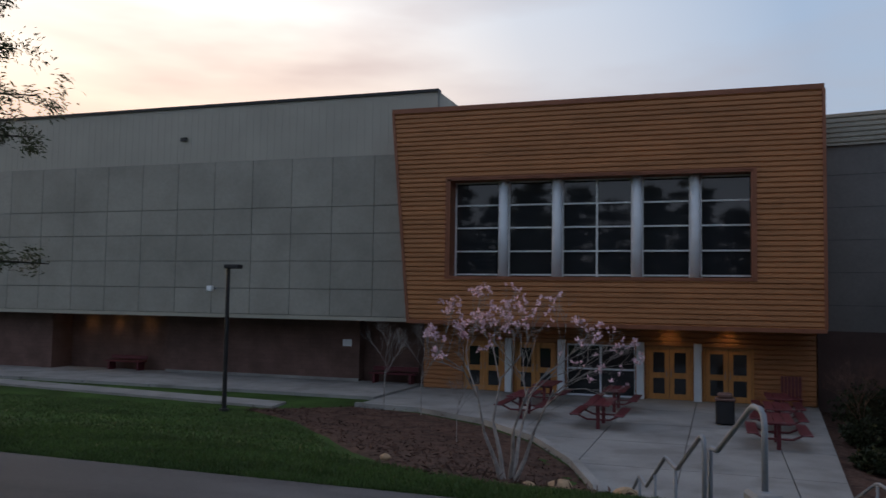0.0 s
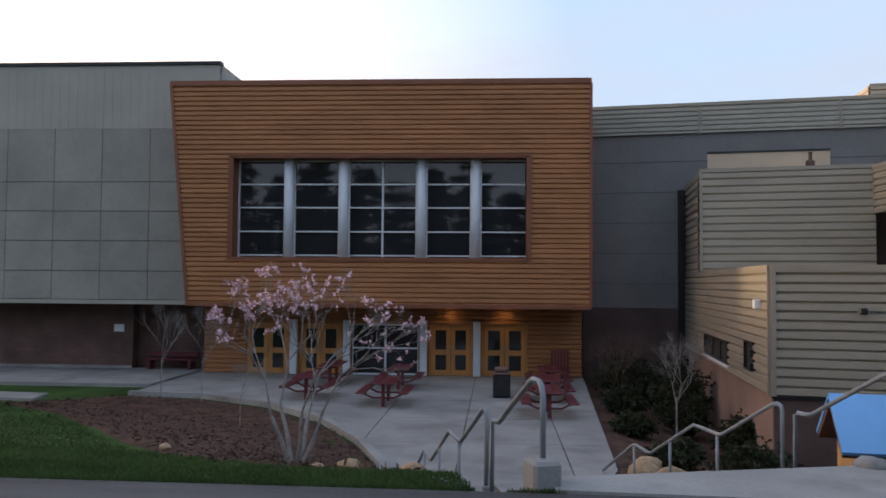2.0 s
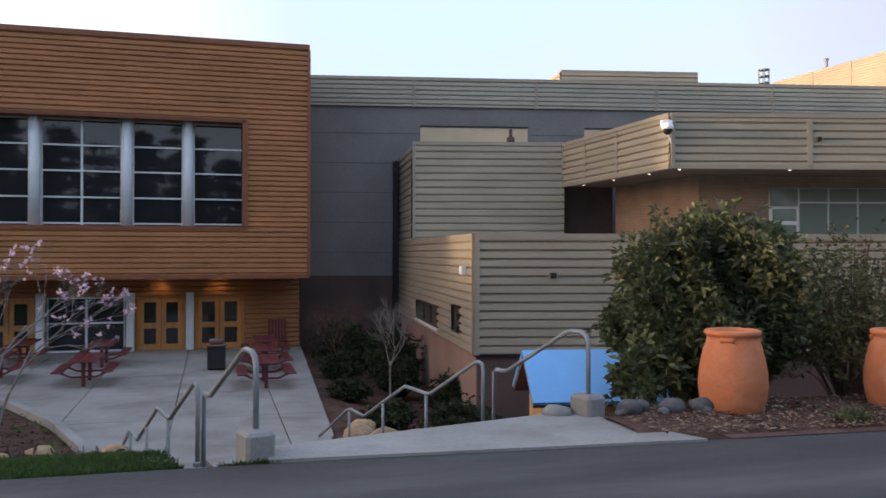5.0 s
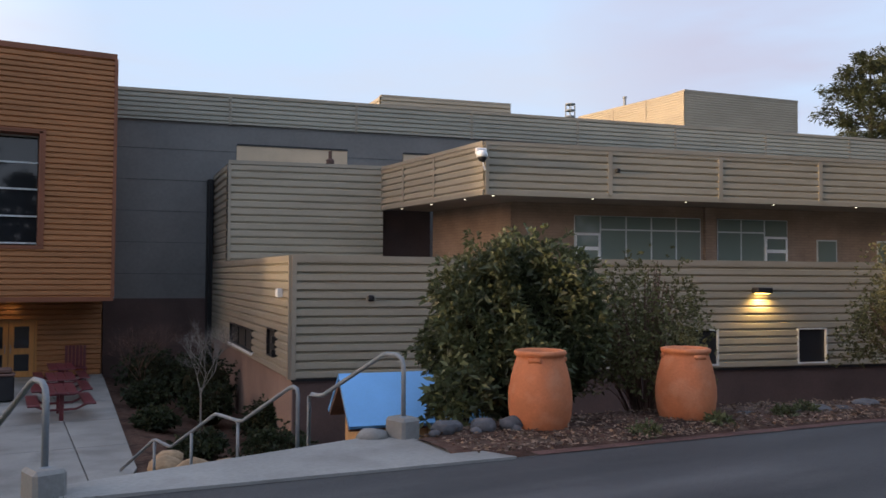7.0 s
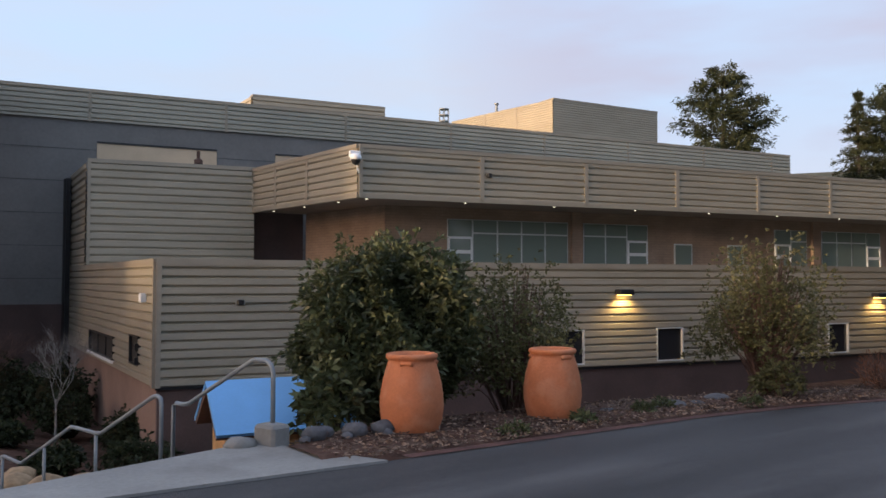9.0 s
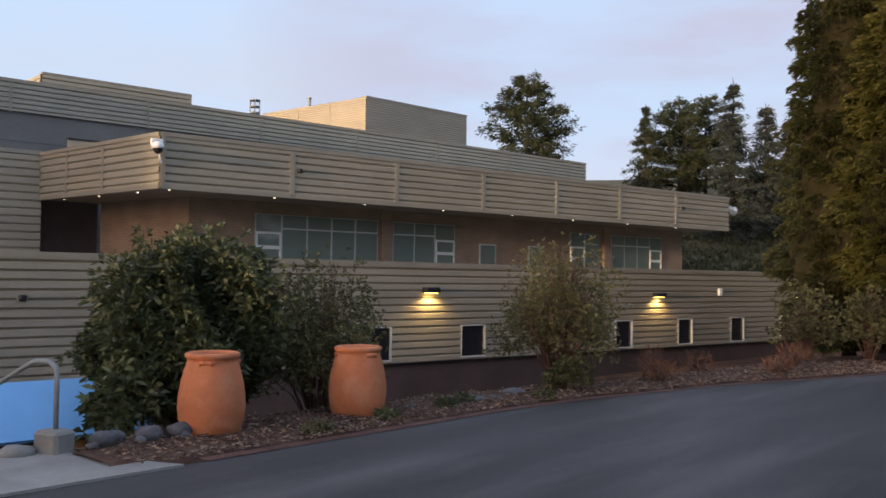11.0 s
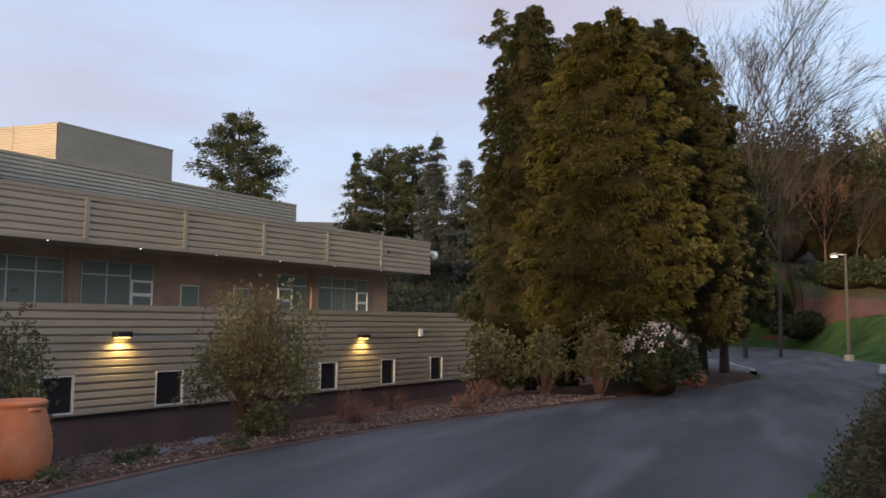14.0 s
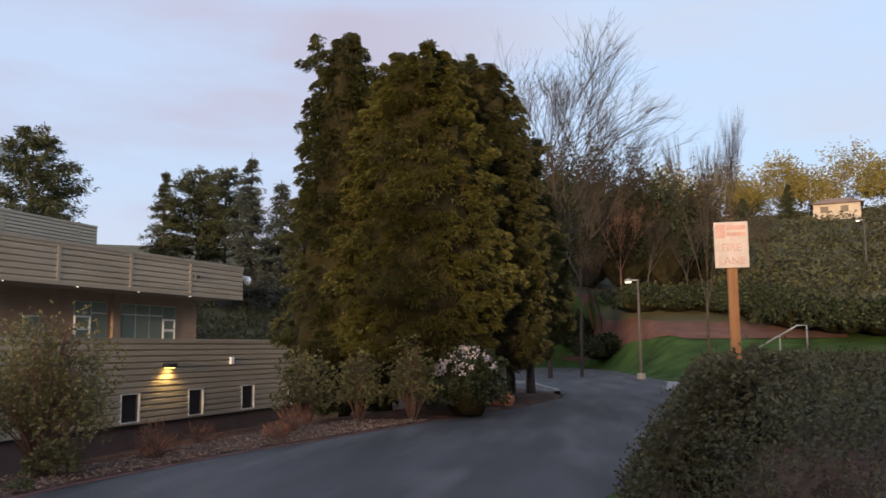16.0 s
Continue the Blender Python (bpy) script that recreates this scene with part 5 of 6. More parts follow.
def conifer(x, y, tall, radius, material, seed, label, low=0.12, whorls=22, open_=0.0, name="conifer_tree", flat=0.15, group="", crown=1.0, fine=11, needle=1.0):
    """A whorled conifer: straight trunk, boughs and needle sprays. flat: how far the boughs droop."""
    rng = np.random.default_rng(seed)
    t = thing(name, x, y, height(x, y) - 0.1, label, "tree", group)
    part("trunk", lathe(bmesh.new(), [(tall * 0.018, 0), (tall * 0.012, tall * 0.5), (0.02, tall)], 8), BARK, t)
    st = Sticks(3)
    cs, ds = [], []
    for i in range(whorls):
        f = (i + rng.uniform(-0.3, 0.3)) / whorls
        h = tall * (low + (0.985 - low) * f)
        reach = radius * ((1 - f) ** crown if not open_ else (1 - abs(2 * f - 0.75) ** 2.2 * 0.55)) + 0.05
        for k in range(6 if not open_ else 5):
            a = rng.uniform(0, math.tau)
            rr = reach * rng.uniform(0.65, 1.08)
            p = Vector((0, 0, h))
            q = Vector((rr * math.cos(a), rr * math.sin(a), h + rr * (0.25 if open_ else -flat) * rng.uniform(0.5, 1.5)))
            st.add(p, q, tall * 0.004 + 0.01, 0.01)
            n = max(6, int(26 * rr / radius))
            s = rng.uniform(0.3 if open_ else 0.12, 1.03, n)
            base = np.array(p)[None] + (np.array(q) - np.array(p))[None] * s[:, None]
            cs.append(base + rng.normal(size=(n, 3)) * rr * np.array([0.10, 0.10, 0.045]))
            along_ = np.array([math.cos(a), math.sin(a), 0.1])
            ds.append(along_[None] * 0.7 + rng.normal(size=(n, 3)) * np.array([0.6, 0.6, 0.35]))
    tagged(st.part("limbwork", BARK, t), kind="stuff")
    c, d = np.concatenate(cs), np.concatenate(ds)
    c, d = np.repeat(c, fine, 0) + rng.normal(size=(len(c) * fine, 3)) * radius * 0.035, np.repeat(d, fine, 0) + rng.normal(size=(len(c) * fine, 3)) * 0.4
    size = radius * (0.066 if fine > 4 else 0.16) * needle
    foliage("needles", rng, c, d, rng.uniform(0.8, 1.7, len(c)) * size, rng.uniform(0.12, 0.22, len(c)) * size, material, t, 0.2)
    return t


def bare_tree(name, x, y, tall, spread, seed, label, material=BARK, lean=(0, 0), depth=6, limb=0.6, thick=0.014, start=0.3, wide=0.55):
    rng = random.Random(seed)
    t = thing(name, x, y, height(x, y) - 0.1, label, "tree")
    st = Sticks(4)

    def grow(p, d, length, r, level):
        q = p + d * length
        st.add(p, q, r, r * 0.72)
        if level == 0:
            return
        for k in range(rng.choice((2, 3, 3)) if level > 1 else 3):
            side = Vector((rng.gauss(0, 1), rng.gauss(0, 1), rng.gauss(0.15, 0.5))).normalized()
            nd = (d + side * wide * rng.uniform(0.6, 1.2) * spread + Vector((lean[0], lean[1], 0.12))).normalized()
            b = p.lerp(q, rng.uniform(0.55, 1.0))
            grow(b, nd, length * rng.uniform(0.62, 0.9), r * 0.66, level - 1)
    trunk_top = Vector((lean[0] * 0.5, lean[1] * 0.5, tall * start))
    part("trunk", tube(bmesh.new(), [(0, 0, 0), trunk_top * 0.5, trunk_top], tall * thick, 8, 0.75), material, t)
    for k in range(4):
        d = Vector((rng.gauss(0, 0.5) * spread + lean[0], rng.gauss(0, 0.5) * spread + lean[1], 1)).normalized()
        grow(trunk_top * rng.uniform(0.8, 1), d, tall * 0.2, tall * thick * limb, depth - 1)
    tagged(st.part("crown", material, t), kind="stuff")
    return t


def bush(name, x, y, z, rx, ry, h, material, seed, label, whorls=900, leaf=(0.12, 0.035), per=7, core=True, twigs=0, twig_mat=RED_TWIG, category="shrub", group="", uneven=0.22, upright=0.3, fill=0.35, waist=0.0):
    """A shrub: whorls of leaves over an uneven dome, with twigs, round a core painted dark as inner shade."""
    rng = np.random.default_rng(seed)
    t = thing(name, x, y, z, label, category, group)
    st = Sticks(4)
    for k in range(max(6, twigs)):
        a, f = rng.uniform(0, math.tau), rng.uniform(0.2, 0.95)
        top = Vector((rx * f * math.cos(a), ry * f * math.sin(a), h * (1 - 0.6 * f * f) * rng.uniform(0.75, 1.12)))
        mid = Vector((top.x * 0.45, top.y * 0.45, top.z * 0.55))
        st.add((top.x * 0.08, top.y * 0.08, -0.05), mid, 0.014, 0.01)
        st.add(mid, top, 0.01, 0.004)
    tagged(st.part("stemwork", twig_mat, t), kind="stuff")
    u = rng.uniform(-0.25, 1, whorls)
    a = rng.uniform(0, math.tau, whorls)
    s = np.sqrt(np.maximum(0, 1 - np.clip(u, 0, 1) ** 2))
    s = np.where(u < 0, 1 + 0.35 * u, s)
    wob = 1 + uneven * (np.sin(3.1 * a + seed) * np.cos(4 * u + seed) + 0.6 * np.sin(7 * a + 5 * u + 2 * seed)) + rng.normal(0, 0.05, whorls)
    shell = rng.uniform(fill, 1, whorls) ** 0.35
    n = np.stack([np.cos(a) * s, np.sin(a) * s, np.clip(u, -0.25, 1)], 1)
    p = n * (wob * shell)[:, None] * np.array([rx, ry, h * 0.6]) + np.array([0, 0, h * 0.4])
    p[:, 2] = np.maximum(p[:, 2], 0.03)
    p[:, :2] *= (1 - waist * np.clip(1 - p[:, 2] / (0.5 * h), 0, 1))[:, None]
    c = np.repeat(p, per, 0)
    d = np.repeat(unit(n), per, 0) * 0.55 + rng.normal(size=c.shape) * 0.75 + np.array([0, 0, upright])
    foliage("leaves", rng, c + rng.normal(size=c.shape) * leaf[0] * 0.15, d, rng.uniform(0.65, 1.25, len(c)) * leaf[0], rng.uniform(0.7, 1.2, len(c)) * leaf[1], material, t, 0.2)
    # solid lump painted dark for the shade between the leaves
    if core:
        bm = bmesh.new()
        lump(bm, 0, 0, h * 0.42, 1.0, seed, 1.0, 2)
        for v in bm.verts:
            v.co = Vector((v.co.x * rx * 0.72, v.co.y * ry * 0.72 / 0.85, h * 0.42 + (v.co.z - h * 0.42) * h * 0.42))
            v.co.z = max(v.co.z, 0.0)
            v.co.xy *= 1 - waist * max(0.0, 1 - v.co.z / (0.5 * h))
        part("shade_core", bm, CROWN_SHADE, t)
    return t


def at_head(head, dist):
    a = radians(head)
    return dist * math.sin(a), dist * math.cos(a)


# cypresses beside the road
for head, dist, tall, radius, low, mat_, seed, lab in (
        (75.8, 24.0, 11.55, 2.0, 0.4, CYPRESS_DARK, 3, "tall dark columnar cypress with a pointed tip"),
        (81.0, 22.8, 10.0, 2.75, 1.1, CYPRESS_LEAF, 5, "golden-olive cypress with puffy drooping sprays"),
        (85.2, 25.5, 10.6, 2.25, 1.1, CYPRESS_SHADED, 8, "cypress with a rounded top, leaves coloured dull olive for shade"),
        (78.6, 25.6, 10.7, 1.9, 0.8, CYPRESS_DARK, 12, "dark cypress behind the golden ones"),
        (82.9, 26.2, 11.1, 1.9, 0.8, CYPRESS_DARK, 13, "dark cypress between the golden ones"),
        (87.0, 28.5, 9.2, 1.85, 1.2, CYPRESS_DARK, 11, "dark spreading cypress at the road bend"),
        (88.3, 30.5, 7.2, 1.65, 1.9, CYPRESS_DARK, 14, "low dark cypress at the road bend")):
    cx, cy = at_head(head, dist)
    column_tree(cx, cy, tall, radius, low, mat_, seed, lab, clumps=int((470 if mat_ is CYPRESS_LEAF else 260 if seed in (12, 13) else 450) * radius), leaders=1 if seed == 3 else 4, top_power={3: 0.5, 5: 0.4, 8: 0.36}.get(seed, 0.45))

# distant conifers
for head, dist, top, radius, mat_, seed, op, lab in (
        (55.4, 75, 14.0, 4.3, PINE_LEAF, 21, 1, "tall open-crowned pine above the roofs"),
        (63.4, 72, 11.9, 2.7, PINE_LEAF, 22, 0, "dark layered fir on the hillside"),
        (65.6, 74, 12.2, 3.6, PINE_LEAF, 23, 1, "dense dark pine on the hillside"),
        (67.3, 78, 12.3, 3.4, PINE_LEAF, 29, 1, "dense dark pine on the hillside"),
        (69.0, 70, 13.3, 3.1, SPRUCE_LEAF, 24, 0, "blue-grey spruce with drooping boughs"),
        (71.0, 71, 11.6, 3.2, SPRUCE_LEAF, 25, 0, "blue-grey spruce with drooping boughs"),
        (72.8, 73, 11.9, 3.2, PINE_LEAF, 26, 0, "dark fir on the hillside"),
        (57.9, 120, 6.6, 2.0, PINE_LEAF, 27, 0, "small dark fir far behind the roofs"),
        (59.0, 125, 6.4, 1.8, PINE_LEAF, 28, 0, "small dark fir far behind the roofs"),
        (105.0, 118, 10.3, 1.6, PINE_LEAF, 31, 0, "small dark fir on the hilltop"),
        (102.2, 122, 9.6, 1.8, PINE_LEAF, 32, 0, "small dark fir on the hilltop")):
    cx, cy = at_head(head, dist)
    conifer(cx, cy, 1.65 + dist * math.tan(radians(top)) - height(cx, cy), radius, mat_, seed, lab, open_=op, whorls=20 if op else 26, low=0.3 if op else 0.08, flat=0.22, crown=0.8)

# dim woods beyond the lawn
for head, dist, top, radius, mat_, seed in ((87.5, 64, 13.8, 3.2, DARK_LEAF, 41), (90.0, 86, 13.3, 3.8, WOOD_LEAF, 42), (92.4, 79, 12.6, 3.8, DARK_LEAF, 43), (94.8, 77, 12.0, 3.8, DARK_LEAF, 44), (97.0, 77, 11.2, 3.6, DARK_LEAF, 45), (99.3, 80, 10.3, 3.4, DARK_LEAF, 46)):
    cx, cy = at_head(head, dist)
    h = 1.65 + dist * math.tan(radians(top)) - height(cx, cy)
    bush("evergreen_tree", cx, cy, height(cx, cy), radius, radius, h, DARK_LEAF if seed % 2 else WOOD_LEAF, seed, "dim evergreen at the edge of the woods", 3600, (0.3, 0.06), 5, True, 60, BARK, "tree", "woods beyond the lawn", uneven=0.36, fill=0.2)
for i, (head, dist, r, h) in enumerate(((93.0, 67, 2.4, 2.0), (95.5, 67.5, 2.8, 2.2), (98, 67.5, 2.6, 1.9), (100.5, 67, 2.8, 2.1), (103, 64, 2.6, 2.4), (105.5, 60, 3, 2.3), (108, 58, 3, 2.2), (110.5, 57, 3, 2.3), (91.9, 80, 1.8, 2.6), (91.3, 75, 1.5, 3.6))):
    cx, cy = at_head(head, dist)
    bush("shrub", cx, cy, height(cx, cy), r, r, h, DARK_LEAF, 60 + i, "dark rounded shrub on the bank", 900, (0.28, 0.07), 5, group="shrubs on the bank")

# golden trees on the hilltop
for i, (head, top, r) in enumerate(((97.6, 10.9, 3.6), (100.9, 10.8, 3.8), (102.4, 9.5, 2.2), (104.6, 11.1, 3.0), (106.0, 10.0, 3.4), (108.8, 11.2, 3.8), (110.8, 10.4, 3.0))):
    dist, r, top = 134 + 3 * (i % 3), r * 1.35, top + 1.0
    cx, cy = at_head(head, dist)
    h = 1.65 + dist * math.tan(radians(top)) - height(cx, cy)
    bush("young_tree", cx, cy, height(cx, cy), r, r, h, GOLD_LEAF, 80 + i, "tree in pale golden spring leaf", 2600, (0.28, 0.07), 5, False, 26, BARK, "tree", "golden trees on the hilltop", fill=0.1)

# bare trees
bx1, by1 = at_head(89.5, 46)
bare_tree("bare_tree", bx1, by1, 20.5, 0.66, 5, "large leafless tree with fine spreading twigs", BARK, (0.0, -0.05), 7, thick=0.0065, start=0.33, limb=0.5, wide=0.98)
bx2, by2 = at_head(91.6, 48)
bare_tree("bare_tree", bx2, by2, 15.5, 0.95, 9, "leafless tree with branches swept to one side", BARK, (0.02, -0.2), 7, thick=0.0065, start=0.4, wide=0.7)
bx3, by3 = at_head(99.9, 42)
bare_tree("bare_tree", bx3, by3, 13.5, 0.32, 14, "slender upright leafless tree on the lawn", BARK, (0, 0), 7, thick=0.006, start=0.3, wide=0.5, limb=0.36)
for i, (head, dist, tall) in enumerate(((92.9, 71, 9.5), (94.3, 74, 10.5), (96.1, 73, 9.0), (97.4, 76, 10.0), (98.6, 74, 8.5), (101.6, 78, 8.0), (103.8, 80, 8.5))):
    wx_, wy_ = at_head(head, dist)
    bare_tree("bare_tree", wx_, wy_, tall, 0.7, 400 + i, "slight leafless tree at the edge of the woods", RED_TWIG if i % 2 else BARK, depth=6, thick=0.009, start=0.25, limb=0.5)

# roadside shrubs
bush("rhododendron", 5.64, 8.85, height(5.7, 8.85), 1.08, 1.1, 2.02 - height(5.62, 8.85), RHODO_LEAF, 7, "big evergreen rhododendron with leathery leaves", 4300, (0.115, 0.021), 9, True, 14, BARK, uneven=0.26, fill=0.4, waist=0.6)
bush("shrub", 4.55, 8.3, height(4.55, 8.3), 0.4, 0.35, 0.6 - height(4.55, 8.3), RHODO_LEAF, 17, "low leafy rhododendron branch over the stones", 170, (0.14, 0.03), 7, False, 8, BARK)
bush("shrub", 7.25, 8.3, height(7.25, 8.3), 0.95, 0.8, 1.75 - height(7.25, 8.3), SHRUB_LEAF, 9, "twiggy brown-green shrub behind the pots", 3000, (0.06, 0.015), 5, False, 80, RED_TWIG, fill=0.0)
bush("shrub", 10.9, 6.9, height(10.9, 6.9), 0.95, 0.85, 2.1, SHRUB_LEAF, 10, "loose olive shrub with slender stems", 3400, (0.058, 0.014), 5, False, 130, RED_TWIG, fill=0.0, uneven=0.34, upright=0.7)
bush("shrub", 10.55, 6.5, height(10.55, 6.5), 0.35, 0.3, 0.5, SHRUB_LEAF, 110, "small olive green clump at the bed edge", 220, (0.1, 0.02), 4, False, 8)
for i, (head, dist, r, h, mt) in enumerate(((73.4, 19.6, 0.72, 1.65, SHRUB_LEAF), (76.9, 19.9, 0.62, 1.6, SHRUB_LEAF), (80.5, 19.9, 0.58, 1.75, SHRUB_LEAF))):
    cx, cy = at_head(head, dist)
    bush("shrub", cx, cy, height(cx, cy), r, r, h, mt, 120 + i, "upright olive shrub under the cypresses", 620, (0.09, 0.024), 5, False, 60, RED_TWIG, group="shrubs under the cypresses", upright=0.8, fill=0.0)
cx, cy = at_head(84.2, 20.9)
white = bush("rhododendron", cx, cy, height(cx, cy), 1.0, 0.9, 1.66, DARK_LEAF, 130, "dark rhododendron topped with pale blossom", 800, (0.13, 0.03), 6)
rng = np.random.default_rng(4)
a, s = rng.uniform(0, math.tau, 70), np.sqrt(rng.uniform(0, 1, 70)) * 0.95
c = np.repeat(np.stack([1.0 * s * np.cos(a), 0.92 * s * np.sin(a), 1.7 - 0.75 * s * s], 1), 14, 0) + rng.normal(size=(980, 3)) * 0.035
foliage("blossom", rng, c, rng.normal(size=c.shape) + np.array([0, 0, 0.8]), 0.065, 0.03, PALE_BLOOM, white, 0.1, "pale blossom trusses")
for i, x in enumerate((12.5, 13.1, 14.6, 15.2, 16.3)):
    y = lerp_list(NORTH_EDGE, x) + 0.7 + 0.5 * (i % 3)
    bush("ornamental_grass", x, y, height(x, y), 0.26 + 0.06 * (i % 3), 0.26, 0.3 + 0.09 * (i * 2 % 3), surface("russet_stems", (0.20, 0.09, 0.05), 0.9, island=0.4) if i == 0 else bpy.data.materials["russet_stems"], 140 + i, "dry russet tuft in the bed", 34, (0.2, 0.007), 5, False, 40, RED_TWIG, "grass tuft", "russet tufts", upright=1.6)

# magnolia
def magnolia(x, y):
    rng = random.Random(12)
    z = height(x, y)
    t = thing("magnolia_tree", x, y, z - 0.03, "multi-stemmed magnolia with scattered pink blossom", "tree")
    st, ends = Sticks(5), []

    def grow(p, d, length, r, level):
        if p.x < -0.55 and d.x < 0:
            d = Vector((abs(d.x) * 0.3, d.y, d.z + 0.3)).normalized()
        q = p + d * length
        st.add(p, q, r, r * 0.75)
        if level == 0:
            ends.append(q)
            return
        for k in range(2 if level > 2 else 3):
            side = Vector((rng.gauss(0, 1), rng.gauss(0, 1), rng.gauss(0, 0.5))).normalized()
            nd = (d + side * 0.62 + Vector((0, 0, 0.08))).normalized()
            grow(p.lerp(q, rng.uniform(0.5, 1.0)), nd, length * rng.uniform(0.66, 0.88), r * 0.64, level - 1)
    for k in range(5):
        a = k * 1.26 + rng.uniform(-0.2, 0.2)
        d = Vector((math.cos(a) * 0.38, math.sin(a) * 0.38, 1)).normalized()
        p0 = Vector((0.07 * math.cos(a), 0.07 * math.sin(a), 0))
        p1 = p0 + d * rng.uniform(0.55, 0.75)
        stem = tube(bmesh.new(), [p0, p0.lerp(p1, 0.5) + Vector((0.02, 0, 0)), p1], 0.032, 7, 0.65)
        part("stem", stem, PALE_BARK, t)
        grow(p1, (d + Vector((rng.gauss(0, 0.12), rng.gauss(0, 0.12), 0.25)) + Vector((0.24, 0, 0))).normalized(), 0.57, 0.016, 6)
    tagged(st.part("twig_crown", PALE_BARK, t), kind="stuff")
    nr = np.random.default_rng(3)
    high = [e for e in ends if 1.25 < e.z]
    # thick on the west side, thinner to the east
    pick = [e for e in high if rng.random() < (0.46 if e.x < -0.1 else 0.2)]
    c = np.repeat(np.array([tuple(e) for e in pick]), 6, 0)
    d = nr.normal(size=c.shape) + np.array([0, 0, 0.5])
    foliage("blossom", nr, c + nr.normal(size=c.shape) * 0.012, d, nr.uniform(0.03, 0.05, len(c)), 0.018, PINK_BLOOM, t, -0.1, "pink and white petals")
    return t


magnolia(-2.52, 9.68)
for x, y, h in ((-9.7, 23.2, 3.1), (-8.3, 22.6, 3.0), (-5.9, 18.4, 2.0)):
    bare_tree("sapling", x, y, h, 0.9, int(h * 10 + x), "thin leafless sapling in the mulch bed", PALE_BARK, depth=5, thick=0.006, start=0.4, limb=0.45, wide=0.8)
bare_tree("sapling", 4.1, 20.0, 3.1, 0.95, 77, "small pale leafless tree in the planted strip", PALE_BARK, depth=6, thick=0.009, start=0.38, limb=0.45, wide=0.8)
bare_tree("sapling", 3.6, 25.5, 3.4, 0.95, 78, "reddish leafless shrub against the slate wall", RED_TWIG, depth=6, thick=0.006, start=0.15, limb=0.5, wide=0.8)
for i, (x, y, r, h) in enumerate(((3.9, 26.4, 0.9, 1.5), (5.0, 24.0, 0.9, 1.7), (3.4, 23.0, 0.6, 0.8), (4.6, 21.4, 0.6, 1.1), (5.4, 19.0, 0.6, 1.0), (3.0, 19.4, 0.45, 0.5), (3.4, 16.6, 0.5, 0.5), (4.6, 15.6, 0.7, 0.9), (5.0, 27.8, 0.9, 1.3))):
    bush("shrub", x, y, height(x, y), r, r, h, DARK_LEAF, 150 + i, "dark low shrub in the planted strip", 380, (0.11, 0.03), 5, True, 10, group="shrubs in the planted strip")

# deodar boughs near the lawn
dx, dy = at_head(-53.0, 12)
conifer(dx, dy, 7.6, 2.05, PINE_LEAF, 91, "cedar with level drooping boughs beside the lawn", low=0.3, whorls=8, name="cedar_tree", flat=0.03, crown=0.35, fine=40, needle=0.45)

# trees and bank behind the road, seen in the big window
for i in range(44):
    x = -58 + 2.8 * i + (i * 37 % 5) * 0.5
    y = -36 - (i * 29 % 13)
    conifer(x, y, 9.2 + (i * 53 % 7) * 0.65, 3.6, PINE_LEAF, 200 + i, "dark conifer on the bank behind the road", whorls=12, group="conifers behind the road", low=0.02, fine=4, crown=0.5)

# low hedge on the bank
rng = np.random.default_rng(6)
n = 40000
hx = 1.2 + rng.uniform(0, 1, n) ** 1.8 * 31
hy = np.array([lerp_list(SOUTH_EDGE, x) for x in hx]) - 0.12 - rng.uniform(0, 1, n) ** 1.3 * 7.5
hz = np.array([height(x, y) for x, y in zip(hx, hy)])
edge = np.clip((np.array([lerp_list(SOUTH_EDGE, x) for x in hx]) - hy) / 0.45, 0.15, 1)
top = (0.36 + 0.5 * np.exp(-((hx - 6.5) / 0.9) ** 2 - ((hy + 1.55) / 0.65) ** 2) + 0.11 * np.sin(1.9 * hx + 0.7 * hy) + 0.09 * np.sin(3.7 * hy - 1.3 * hx) + 0.05 * np.sin(6.1 * hx + 5.2 * hy)) * edge
per = 8
c = np.repeat(np.stack([hx, hy, hz + top * rng.uniform(0.35, 1.0, n)], 1), per, 0)
near_by = np.clip(np.repeat(np.hypot(hx, hy), per) / 9, 0.5, 1.15)
c = c + rng.normal(size=c.shape) * np.array([0.09, 0.09, 0.06]) * near_by[:, None]
v, f = leaf_arrays(rng, c, rng.normal(size=c.shape) + np.array([0, 0, 0.8]), rng.uniform(0.04, 0.08, len(c)) * near_by, rng.uniform(0.010, 0.017, len(c)) * near_by, 0.1)
strip("ground_7", [(x, lerp_list(SOUTH_EDGE, x) - 0.1) for x in range(0, 33)], [(x, lerp_list(SOUTH_EDGE, x) - 9) for x in range(0, 33)], 0.03, MULCH, "dark soil under the hedge", "planting bed", 20)
for i, (x, y, h) in enumerate(((6.75, -1.5, 0.62), (6.5, -1.25, 0.55), (7.0, -1.75, 0.62))):
    bush("shrub", x, y, height(x, y), 0.42, 0.38, h, HEDGE_LEAF, 160 + i, "dull-green evergreen clump round the sign post", 700, (0.055, 0.012), 8, True, 8, group="clumps round the sign post")
hedge = cloud_part("hedge", v, f, HEDGE_LEAF)
tagged(hedge, "low dull-green evergreen ground cover on the bank", "hedge", kind="stuff")

